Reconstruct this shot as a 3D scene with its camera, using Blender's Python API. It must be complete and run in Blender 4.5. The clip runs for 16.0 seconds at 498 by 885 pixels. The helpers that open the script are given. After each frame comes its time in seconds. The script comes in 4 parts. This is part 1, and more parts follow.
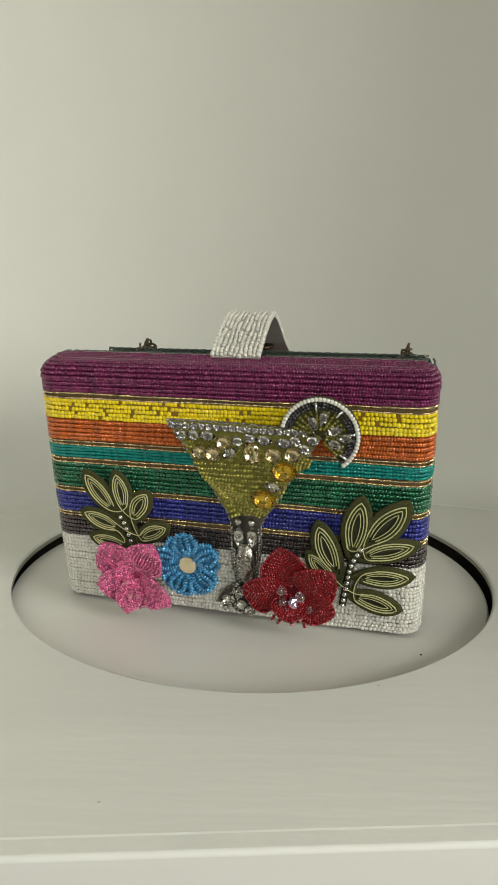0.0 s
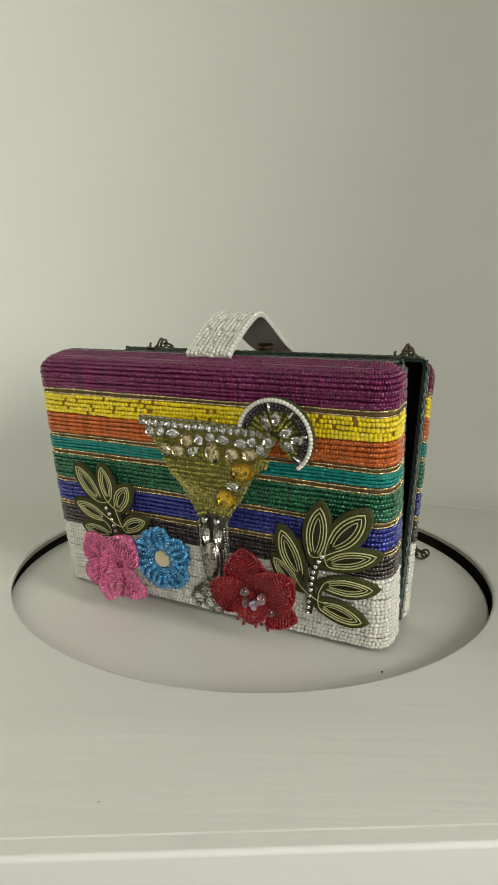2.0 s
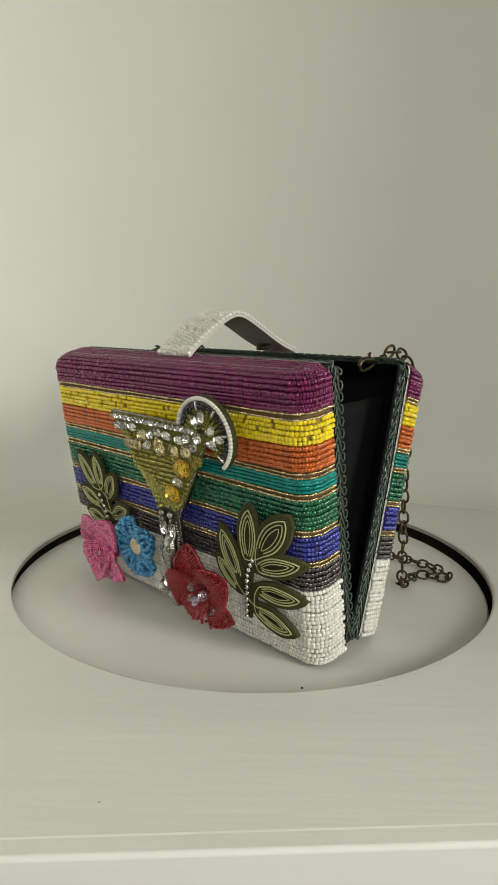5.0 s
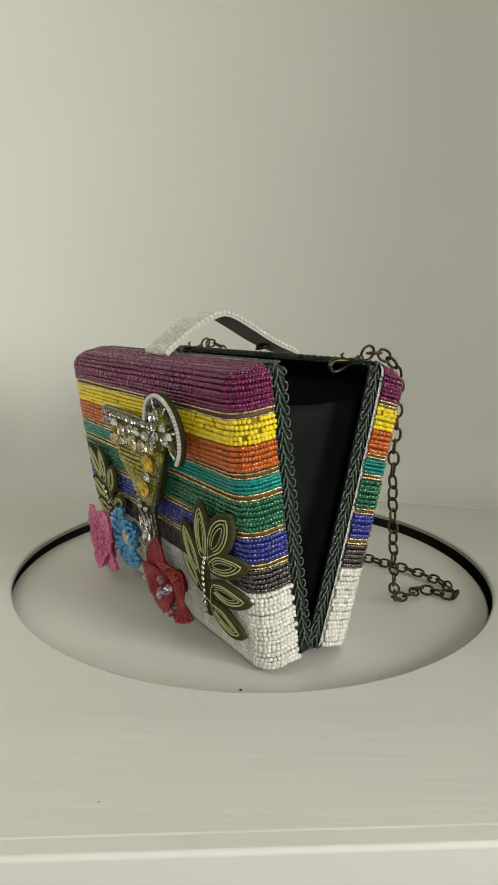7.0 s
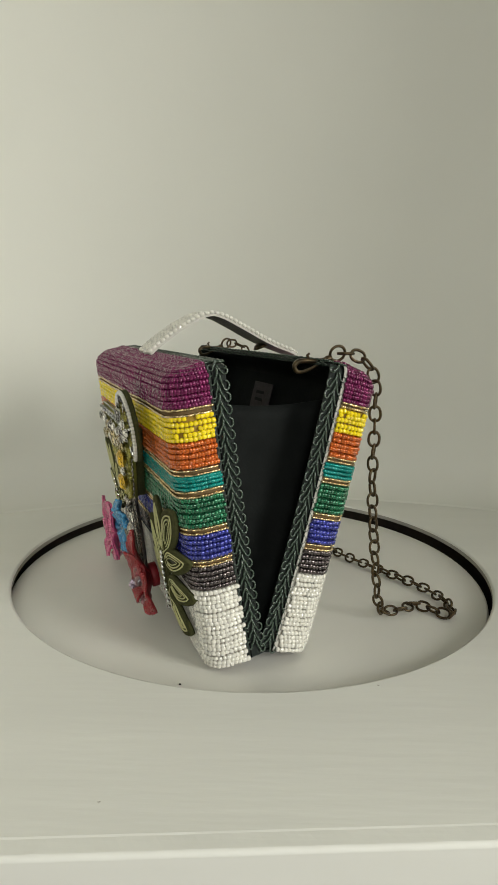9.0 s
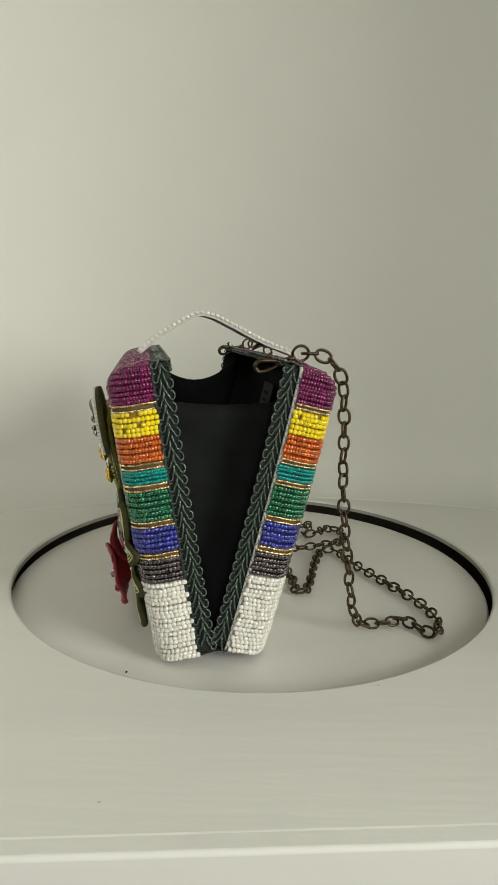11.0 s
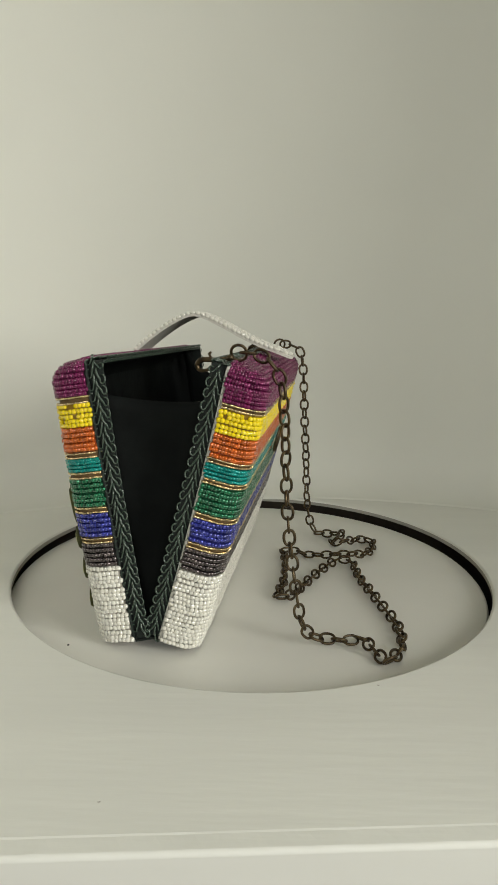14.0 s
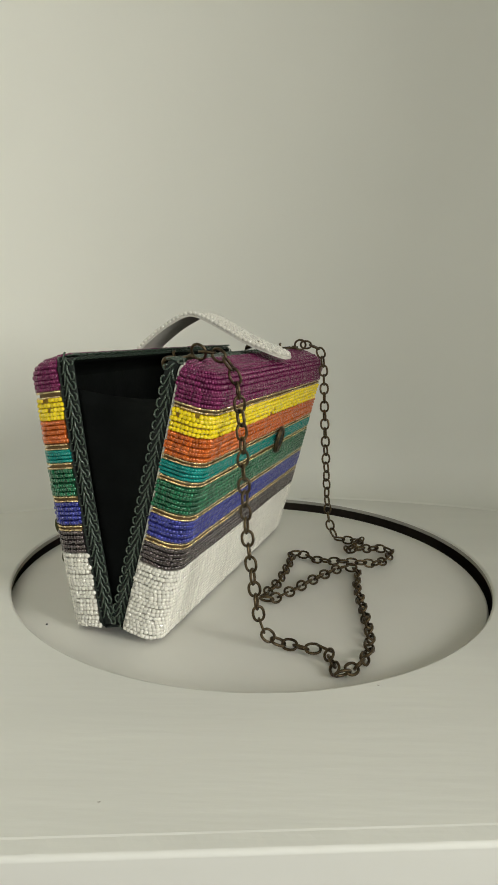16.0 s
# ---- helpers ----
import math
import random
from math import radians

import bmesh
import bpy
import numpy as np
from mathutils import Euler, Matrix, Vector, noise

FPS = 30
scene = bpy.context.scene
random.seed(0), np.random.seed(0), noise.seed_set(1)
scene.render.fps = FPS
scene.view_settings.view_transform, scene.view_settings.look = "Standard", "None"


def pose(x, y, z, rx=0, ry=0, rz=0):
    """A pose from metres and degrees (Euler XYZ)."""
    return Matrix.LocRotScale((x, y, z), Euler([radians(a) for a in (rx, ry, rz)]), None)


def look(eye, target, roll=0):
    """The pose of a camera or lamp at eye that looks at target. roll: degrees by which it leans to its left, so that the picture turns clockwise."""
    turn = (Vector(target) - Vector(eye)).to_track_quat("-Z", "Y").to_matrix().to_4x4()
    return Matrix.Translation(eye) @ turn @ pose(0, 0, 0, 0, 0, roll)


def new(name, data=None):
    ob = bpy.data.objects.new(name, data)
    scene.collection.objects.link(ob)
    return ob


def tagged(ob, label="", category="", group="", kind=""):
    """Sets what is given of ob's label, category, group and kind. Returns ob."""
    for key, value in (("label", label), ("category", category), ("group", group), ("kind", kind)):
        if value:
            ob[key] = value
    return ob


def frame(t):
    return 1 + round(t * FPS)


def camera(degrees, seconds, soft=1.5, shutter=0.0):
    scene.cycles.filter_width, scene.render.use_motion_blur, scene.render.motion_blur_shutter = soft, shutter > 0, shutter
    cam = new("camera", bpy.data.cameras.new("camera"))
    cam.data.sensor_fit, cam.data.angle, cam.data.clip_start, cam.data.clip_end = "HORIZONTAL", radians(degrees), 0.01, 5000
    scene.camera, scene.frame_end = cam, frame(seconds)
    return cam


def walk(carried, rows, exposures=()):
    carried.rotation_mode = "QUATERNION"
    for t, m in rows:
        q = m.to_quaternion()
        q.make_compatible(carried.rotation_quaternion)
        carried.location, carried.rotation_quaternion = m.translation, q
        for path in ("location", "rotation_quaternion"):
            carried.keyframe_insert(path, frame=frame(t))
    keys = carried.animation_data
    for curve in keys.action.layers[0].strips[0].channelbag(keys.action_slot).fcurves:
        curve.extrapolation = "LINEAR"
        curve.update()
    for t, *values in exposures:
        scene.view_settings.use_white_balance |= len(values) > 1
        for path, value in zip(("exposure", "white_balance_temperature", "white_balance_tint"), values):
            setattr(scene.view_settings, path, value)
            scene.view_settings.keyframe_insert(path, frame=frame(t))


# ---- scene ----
cam = camera(44.67, 16.0, soft=1.0)
EYE = pose(0.0, -0.4, 0.16955, 79.171, 0, 0.173) @ pose(0, 0, 0, 0, 0, 0.872)
walk(cam, [(0.0, EYE), (16.0, EYE)], exposures=[(0.0, 0.0), (16.0, 0.0)])

# ---- world and light ----
world = bpy.data.worlds.new("sky")
scene.world = world
world.use_nodes = True
sky = world.node_tree.nodes.new("ShaderNodeTexSky")
sky.sky_type, sky.sun_disc = "NISHITA", False
sky.sun_elevation, sky.sun_rotation = radians(40), radians(150)
world.node_tree.links.new(sky.outputs[0], world.node_tree.nodes["Background"].inputs[0])
world.node_tree.nodes["Background"].inputs[1].default_value = 0.1


def window_light(name, eye, target, sx, sy, watts, colour):
    data = bpy.data.lights.new(name, "AREA")
    data.shape, data.size, data.size_y, data.energy, data.color = "RECTANGLE", sx, sy, watts, colour
    ob = new(name, data)
    ob.matrix_world = look(eye, target)
    return ob


window_light("window_daylight", (1.46, -1.10, 0.72), (0.0, -1.10, 0.62), 0.85, 0.95, 35.5, (1.0, 0.985, 0.905))
window_light("window_daylight", (0.2, -2.16, 0.75), (0.2, 0.0, 0.35), 0.5, 0.55, 10.5, (1.0, 0.985, 0.905))


# ---- materials ----
def material(name, colour, rough=0.5, metal=0.0, coat=0.0, vary=0.0, island=0.0, scale=40.0, bump=0.0, bump_scale=200.0,
             second=None, transmit=0.0, stretch=(1, 1, 1), spec=0.5):
    """A Principled material whose colour drifts by a noise (vary, scale) and from piece to piece (island), with fine relief."""
    m = bpy.data.materials.new(name)
    m.use_nodes = True
    n, l = m.node_tree.nodes, m.node_tree.links
    b = n["Principled BSDF"]
    b.inputs["Base Color"].default_value = (*colour, 1)
    b.inputs["Roughness"].default_value, b.inputs["Metallic"].default_value = rough, metal
    b.inputs["Coat Weight"].default_value, b.inputs["Coat Roughness"].default_value = coat, 0.03
    b.inputs["Coat IOR"].default_value = 1.58
    b.inputs["Specular IOR Level"].default_value = spec
    b.inputs["Transmission Weight"].default_value = transmit
    coord = n.new("ShaderNodeTexCoord")
    mapping = n.new("ShaderNodeMapping")
    mapping.inputs["Scale"].default_value = stretch
    l.new(coord.outputs["Object"], mapping.inputs[0])
    out = None
    if vary or second:
        tex = n.new("ShaderNodeTexNoise")
        tex.inputs["Scale"].default_value, tex.inputs["Detail"].default_value = scale, 6
        l.new(mapping.outputs[0], tex.inputs["Vector"])
        mix = n.new("ShaderNodeMix")
        mix.data_type = "RGBA"
        mix.inputs[6].default_value = (*colour, 1)
        other = second or [c * (1 - vary) for c in colour]
        mix.inputs[7].default_value = (*other, 1)
        ramp = n.new("ShaderNodeMapRange")
        ramp.inputs[1].default_value, ramp.inputs[2].default_value = 0.35, 0.7
        l.new(tex.outputs[0], ramp.inputs[0])
        l.new(ramp.outputs[0], mix.inputs[0])
        out = mix.outputs[2]
        rr = n.new("ShaderNodeMapRange")
        rr.inputs[3].default_value, rr.inputs[4].default_value = rough * 0.85, min(1, rough * 1.2)
        l.new(tex.outputs[0], rr.inputs[0])
        l.new(rr.outputs[0], b.inputs["Roughness"])
    if island:
        geo = n.new("ShaderNodeNewGeometry")
        hsv = n.new("ShaderNodeHueSaturation")
        mr = n.new("ShaderNodeMapRange")
        mr.inputs[3].default_value, mr.inputs[4].default_value = 1 - island, 1 + island
        l.new(geo.outputs["Random Per Island"], mr.inputs[0])
        l.new(mr.outputs[0], hsv.inputs["Value"])
        if out:
            l.new(out, hsv.inputs["Color"])
        else:
            hsv.inputs["Color"].default_value = (*colour, 1)
        out = hsv.outputs[0]
    if out:
        l.new(out, b.inputs["Base Color"])
    if bump:
        t2 = n.new("ShaderNodeTexNoise")
        t2.inputs["Scale"].default_value, t2.inputs["Detail"].default_value = bump_scale, 4
        l.new(mapping.outputs[0], t2.inputs["Vector"])
        bp = n.new("ShaderNodeBump")
        bp.inputs["Strength"].default_value, bp.inputs["Distance"].default_value = bump, 0.0006
        l.new(t2.outputs[0], bp.inputs["Height"])
        l.new(bp.outputs[0], b.inputs["Normal"])
    return m


PAINT = material("white_paint", (0.74, 0.74, 0.68), 0.5, vary=0.07, scale=9, bump=0.5, bump_scale=60, stretch=(0.25, 2.2, 1))
WALLPAINT = material("wall_paint", (0.74, 0.74, 0.67), 0.7, vary=0.05, scale=4, bump=0.15, bump_scale=50)
DISCPAINT = material("disc_paint", (0.76, 0.75, 0.69), 0.4, vary=0.05, scale=14, bump=0.1, bump_scale=90)
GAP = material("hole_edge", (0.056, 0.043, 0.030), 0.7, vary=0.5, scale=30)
EDGEGREY = material("board_edge_grey", (0.40, 0.385, 0.34), 0.7, vary=0.35, scale=25, bump=0.4, bump_scale=150)
ROOMPAINT = material("room_paint", (0.31, 0.31, 0.285), 0.8, vary=0.06, scale=3)
FLOORWOOD = material("floor_board", (0.17, 0.13, 0.09), 0.5, vary=0.4, scale=6, stretch=(1, 9, 1))
CHIP = material("grey_chip", (0.36, 0.34, 0.30), 0.8)
SPECK = material("dirt_speck", (0.01, 0.01, 0.01), 0.8)
CORE = material("shell_cloth", (0.20, 0.125, 0.055), 0.85, vary=0.4, scale=300, bump=0.4, bump_scale=1500)
FELT = material("white_felt", (0.62, 0.60, 0.54), 0.9, vary=0.15, scale=500, bump=0.4, bump_scale=2500)
LINING = material("dark_lining", (0.0042, 0.0060, 0.0054), 0.75, spec=0.2, vary=0.35, scale=60, bump=0.3, bump_scale=400)
BRAID = material("green_braid", (0.050, 0.078, 0.056), 0.24, spec=0.9, vary=0.35, scale=900, bump=0.4, bump_scale=4000)
TAPE = material("green_tape", (0.008, 0.014, 0.011), 0.8, vary=0.4, scale=700)
BRASS = material("aged_brass", (0.135, 0.098, 0.054), 0.34, 0.9, second=(0.040, 0.030, 0.020), scale=350, bump=0.2, bump_scale=1500)
BEAD = {
    "white": material("white_bead", (0.72, 0.70, 0.625), 0.14, 0, 0.8, island=0.12),
    "charcoal": material("charcoal_bead", (0.085, 0.067, 0.067), 0.12, 0.75, 0.8, island=0.45),
    "gold": material("gold_bead", (0.62, 0.48, 0.25), 0.15, 0.9, 0.5, island=0.5),
    "blue": material("blue_bead", (0.034, 0.042, 0.28), 0.1, 0.5, 0.8, island=0.3, spec=0.4),
    "green": material("green_bead", (0.012, 0.140, 0.062), 0.1, 0.5, 0.8, island=0.3, spec=0.4),
    "teal": material("teal_bead", (0.002, 0.230, 0.200), 0.16, 0.3, 0.4, island=0.2, spec=0.4),
    "orange": material("orange_bead", (0.56, 0.120, 0.012), 0.1, 0.35, 0.8, island=0.25, spec=0.4),
    "yellow": material("yellow_bead", (0.84, 0.65, 0.006), 0.12, 0, 0.9, island=0.15, spec=0.4),
    "purple": material("purple_bead", (0.165, 0.013, 0.080), 0.14, 0.4, 0.5, island=0.3, spec=0.4),
}
THREAD = {k: material(k + "_thread", c, 0.8, vary=0.3, scale=900) for k, c in {
    "white": (0.46, 0.43, 0.36), "charcoal": (0.030, 0.025, 0.025), "gold": (0.150, 0.092, 0.032), "blue": (0.010, 0.011, 0.15), "green": (0.002, 0.062, 0.024),
    "teal": (0.001, 0.100, 0.088), "orange": (0.34, 0.060, 0.005), "yellow": (0.34, 0.21, 0.012), "purple": (0.110, 0.008, 0.052)}.items()}


# ---- mesh helpers ----
def mesh_from(name, verts, faces, mat, smooth=True):
    me = bpy.data.meshes.new(name)
    me.from_pydata([tuple(v) for v in verts], [], [tuple(f) for f in faces])
    me.materials.append(mat)
    if smooth:
        me.polygons.foreach_set("use_smooth", [True] * len(me.polygons))
    me.update()
    return me


def part(name, data, parent, m=None, label=""):
    """Links one mesh (or bmesh with a material) as one object under a thing or part."""
    ob = new(name, data)
    ob.parent = parent
    if m is not None:
        ob.matrix_basis = m
    return tagged(ob, label, kind="stuff" if name in ("bead_string", "silver_string", "bead_fringe", "dark_rind") else "")


def bm_mesh(name, bm, mat, smooth=True):
    bmesh.ops.recalc_face_normals(bm, faces=bm.faces)
    me = bpy.data.meshes.new(name)
    bm.to_mesh(me)
    bm.free()
    me.materials.append(mat)
    me.polygons.foreach_set("use_smooth", [smooth] * len(me.polygons))
    return me


def loft(loops, cap_start=False, cap_end=False, closed=True):
    """Vertices and faces of a skin over equal loops."""
    n = len(loops[0])
    verts = [v for lp in loops for v in lp]
    faces = []
    for i in range(len(loops) - 1):
        for j in range(n if closed else n - 1):
            k = (j + 1) % n
            faces.append((i * n + j, i * n + k, (i + 1) * n + k, (i + 1) * n + j))
    if cap_start:
        faces.append(tuple(range(n))[::-1])
    if cap_end:
        faces.append(tuple((len(loops) - 1) * n + j for j in range(n)))
    return verts, faces


def spline(points, per=12):
    """Catmull-Rom through the points."""
    p = [np.array(q, float) for q in points]
    p = [2 * p[0] - p[1]] + p + [2 * p[-1] - p[-2]]
    out = []
    for i in range(1, len(p) - 2):
        for k in range(per):
            t = k / per
            out.append(0.5 * (2 * p[i] + (p[i + 1] - p[i - 1]) * t + (2 * p[i - 1] - 5 * p[i] + 4 * p[i + 1] - p[i + 2]) * t * t
                              + (3 * p[i] - p[i - 1] - 3 * p[i + 1] + p[i + 2]) * t ** 3))
    out.append(p[-2])
    return np.array(out)


def resample(points, step):
    """Points and unit tangents at even steps along a polyline."""
    points = np.asarray(points, float)
    seg = np.linalg.norm(np.diff(points, axis=0), axis=1)
    at = np.concatenate([[0], np.cumsum(seg)])
    count = max(2, int(at[-1] / step))
    s = (np.arange(count) + 0.5) * at[-1] / count
    mid = np.stack([np.interp(s, at, points[:, i]) for i in range(3)], 1)
    e = step * 0.3
    a = np.stack([np.interp(s - e, at, points[:, i]) for i in range(3)], 1)
    b = np.stack([np.interp(s + e, at, points[:, i]) for i in range(3)], 1)
    t = b - a
    return mid, t / np.linalg.norm(t, axis=1)[:, None], at[-1] / count


def tube(points, radius, sides=6, closed=False, flat=1.0, up=(0, 0, 1)):
    """Vertices and faces of a tube along points; radius may be a list; flat squeezes it along up."""
    points = np.asarray(points, float)
    n = len(points)
    rad = np.broadcast_to(radius, n)
    verts, loops = [], []
    upv = np.array(up, float)
    for i in range(n):
        a, b = (points[i - 1], points[(i + 1) % n]) if closed else (points[max(i - 1, 0)], points[min(i + 1, n - 1)])
        t = (b - a) / (np.linalg.norm(b - a) + 1e-12)
        s = np.cross(t, upv)
        if np.linalg.norm(s) < 1e-3:
            s = np.cross(t, (1, 0.3, 0))
        s /= np.linalg.norm(s)
        u = np.cross(s, t)
        loops.append([points[i] + rad[i] * (math.cos(q) * s + flat * math.sin(q) * u)
                      for q in (2 * math.pi * j / sides for j in range(sides))])
    if closed:
        loops.append(loops[0])
        return loft(loops)
    return loft(loops, True, True)


RING = [(-0.5, 0.64), (-0.22, 1.0), (0.22, 1.0), (0.5, 0.64)]
BEAD_V = np.array([(x, r * math.cos(a), r * math.sin(a)) for x, r in RING for a in (math.pi * k / 3 for k in range(6))])
BEAD_F = [(i * 6 + j, i * 6 + (j + 1) % 6, i * 6 + 6 + (j + 1) % 6, i * 6 + 6 + j) for i in range(3) for j in range(6)]
BEAD_F += [(5, 4, 3, 2, 1, 0), (18, 19, 20, 21, 22, 23)]
DICE = random.Random(7)
NPR = np.random.RandomState(11)


def bead_geo(points, normals, length, width, height, fill=0.95, skip=0.0, jitter=0.06):
    """Beads threaded along a polyline. normals: one way out, or a function of the points."""
    mid, tan, step = resample(points, length)
    mid = mid + tan * (step * (NPR.rand() - 0.5) * 0.9)
    nor = normals(mid) if callable(normals) else np.broadcast_to(np.array(normals, float), mid.shape)
    side = np.cross(nor, tan)
    side /= np.linalg.norm(side, axis=1)[:, None]
    nor = np.cross(tan, side)
    keep = NPR.rand(len(mid)) >= skip
    mid, tan, nor, side = mid[keep], tan[keep], nor[keep], side[keep]
    c = len(mid)
    sx = step * fill * (1 + jitter * NPR.randn(c))
    sy = width * (1 + jitter * NPR.randn(c))
    sz = height * (1 + jitter * NPR.randn(c))
    mid = mid + nor * (NPR.randn(c, 1) * height * 0.10) + side * (NPR.randn(c, 1) * width * 0.08)
    tan = tan + side * (NPR.randn(c, 1) * jitter * 0.8)
    v = (mid[:, None] + BEAD_V[None, :, 0:1] * (tan * sx[:, None])[:, None] + BEAD_V[None, :, 1:2] * (side * sy[:, None])[:, None]
         + BEAD_V[None, :, 2:3] * (nor * sz[:, None])[:, None]).reshape(-1, 3)
    f = [tuple(i * 24 + q for q in face) for i in range(c) for face in BEAD_F]
    return v.tolist(), f


def bead_string(points, normals, length, width, height, mat, fill=0.95, skip=0.0, jitter=0.06, name="bead_row", bend=None):
    v, f = bead_geo(points, normals, length, width, height, fill, skip, jitter)
    return mesh_from(name, bend(v) if bend else v, f, mat)


def bead_row(points, normal, length, width, height, mat, name, parent):
    """Single beads along a polyline, each an object on one shared mesh."""
    mid, tan, step = resample(points, length)
    nor = normal(mid) if callable(normal) else np.broadcast_to(np.array(normal, float), mid.shape)
    me = mesh_from(name, (BEAD_V * np.array([step * 0.95, width, height])).tolist(), BEAD_F, mat)
    for p, t, u in zip(mid, tan, nor):
        side = np.cross(u, t)
        side /= np.linalg.norm(side)
        u = np.cross(t, side)
        part(name, me, parent, Matrix([[t[i], side[i], u[i], p[i]] for i in range(3)] + [[0, 0, 0, 1]]))


def merged(pieces):
    verts, faces = [], []
    for v, f in pieces:
        k = len(verts)
        verts += [tuple(q) for q in v]
        faces += [tuple(k + i for i in q) for q in f]
    return verts, faces


# ---- setting: room, pedestal, curved wall ----
def box_mesh(name, lo, hi, mat):
    bm = bmesh.new()
    bmesh.ops.create_cube(bm, size=1)
    for v in bm.verts:
        v.co = [lo[i] if v.co[i] < 0 else hi[i] for i in range(3)]
    return bm_mesh(name, bm, mat, False)


def structure(name, data, label, category):
    return tagged(new(name, data), label, category, kind="structure")


def room():
    zf, zc = -0.95, 1.75
    structure("floor", box_mesh("floor", (-1.6, -2.3, zf - 0.1), (1.6, 1.3, zf), FLOORWOOD), "plain brown wooden room floor", "floor")
    structure("ceiling", box_mesh("ceiling", (-1.6, -2.3, zc), (1.6, 1.3, zc + 0.1), ROOMPAINT), "plain grey-beige room ceiling", "ceiling")
    structure("wall_west", box_mesh("wall", (-1.6, -2.3, zf), (-1.5, 1.3, zc), ROOMPAINT), "plain grey-beige room wall", "wall")
    structure("wall_north", box_mesh("wall", (-1.5, 1.2, zf), (1.5, 1.3, zc), ROOMPAINT), "plain grey-beige room wall", "wall")

    def pierced(name, along, at, lo, hi, a0, a1):
        """A wall with a window opening from a0 to a1 along it, 0.1 thick."""
        bm = bmesh.new()
        for p0, p1, q0, q1 in ((lo, a0, zf, zc), (a1, hi, zf, zc), (a0, a1, zf, -0.1), (a0, a1, 1.4, zc)):
            made = bmesh.ops.create_cube(bm, size=1)["verts"]
            for v in made:
                a, b, c = (p0 if v.co.x < 0 else p1), (at if v.co.y < 0 else at + 0.1), (q0 if v.co.z < 0 else q1)
                v.co = (a, b, c) if along == "x" else (b, a, c)
        structure(name, bm_mesh(name, bm, ROOMPAINT, False), "plain grey-beige room wall with a window opening", "wall")

    pierced("wall_east", "y", 1.5, -2.3, 1.2, -1.73, -0.47)
    pierced("wall_south", "x", -2.3, -1.5, 1.5, -0.25, 0.65)


HOLE, HX, HY, TOP = 0.1578, 0.0020, 0.0031, 0.0095


def pedestal():
    """White stand with a round hole for the turntable and a worn rounded front edge."""
    planes = [((1, 0), 0.62), ((-1, 0), 0.62), ((0, 1), 0.60), ((0.058, -0.9983), 0.2382)]
    n = 360

    def outer(inset, z):
        lp = []
        for k in range(n):
            a = 2 * math.pi * k / n
            d = (math.cos(a), math.sin(a))
            r = min((c - inset) / (p[0] * d[0] + p[1] * d[1]) for p, c in planes if p[0] * d[0] + p[1] * d[1] > 1e-6)
            lp.append((r * d[0], r * d[1], z))
        return lp

    def ring(r, z):
        return [(HX + r * math.cos(2 * math.pi * k / n), HY + r * math.sin(2 * math.pi * k / n), z) for k in range(n)]

    rng = random.Random(3)
    loops = [ring(HOLE, TOP - 0.0014), ring(HOLE + 0.0005, TOP - 0.0005), ring(HOLE + 0.0016, TOP), outer(0.0076, TOP)]
    for inset, drop in ((0.0070, 0.0003), (0.0014, 0.0004), (0.0004, 0.0009), (0.0, 0.0022)):
        loops.append([(x, y, z + rng.uniform(-0.00012, 0.00008)) for x, y, z in outer(inset, TOP - drop)])
    loops.append(outer(0, -0.95))
    v, f = loft(loops)
    me = mesh_from("pedestal", v, f, PAINT)
    me.polygons.foreach_set("use_smooth", [p.index // n not in (2, 4, 7) for p in me.polygons])
    body = structure("pedestal", me, "white painted stand with a round turntable hole and worn front edge", "stand")
    # upright edge of the board, a darker grey than its top
    v, f = loft([ring(HOLE, TOP - 0.0014), ring(HOLE, TOP - 0.0042)])
    part("board_edge", mesh_from("board_edge", v, f, EDGEGREY), body, label="grey edge of the board, darker than its top")
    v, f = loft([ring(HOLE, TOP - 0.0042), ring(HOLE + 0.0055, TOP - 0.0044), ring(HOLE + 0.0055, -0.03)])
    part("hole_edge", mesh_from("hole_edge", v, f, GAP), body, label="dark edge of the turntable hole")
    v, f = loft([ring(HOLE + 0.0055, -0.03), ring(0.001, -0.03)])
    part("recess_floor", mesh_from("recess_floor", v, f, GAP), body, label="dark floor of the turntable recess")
    for k, (x, y) in enumerate(((0.0600, -0.1486), (-0.0499, -0.2203))):
        bm = bmesh.new()
        bmesh.ops.create_icosphere(bm, subdivisions=1, radius=0.0004 if k % 2 else 0.0006)
        for q in bm.verts:
            q.co = (q.co.x * (1 + k % 3), q.co.y * 0.7, q.co.z * 0.4)
        part("paint_chip", bm_mesh("paint_chip", bm, CHIP), body, pose(x, y, TOP), "small grey paint chip")
    return body


def curved_wall():
    cx, cy, r, cove, top = 0.04, -0.367, 0.572, 0.05, 1.1
    n = 96
    prof = [(r - cove + cove * math.sin(a), TOP - 0.0004 + cove - cove * math.cos(a)) for a in (math.pi / 2 * k / 8 for k in range(9))]
    prof += [(r, 0.3), (r, top), (r + 0.02, top), (r + 0.02, TOP - 0.0004), (r - cove, TOP - 0.0006)]
    loops = []
    for k in range(n + 1):
        a = math.pi * (-0.02 + 1.06 * k / n)
        loops.append([(cx + q * math.cos(a), cy + q * math.sin(a), z) for q, z in prof])
    v, f = loft(loops, True, True)
    me = mesh_from("wall_backdrop", v, f, WALLPAINT)
    structure("wall_backdrop", me, "smooth curved off-white backdrop wall round the stand", "wall")


room()
pedestal()
curved_wall()


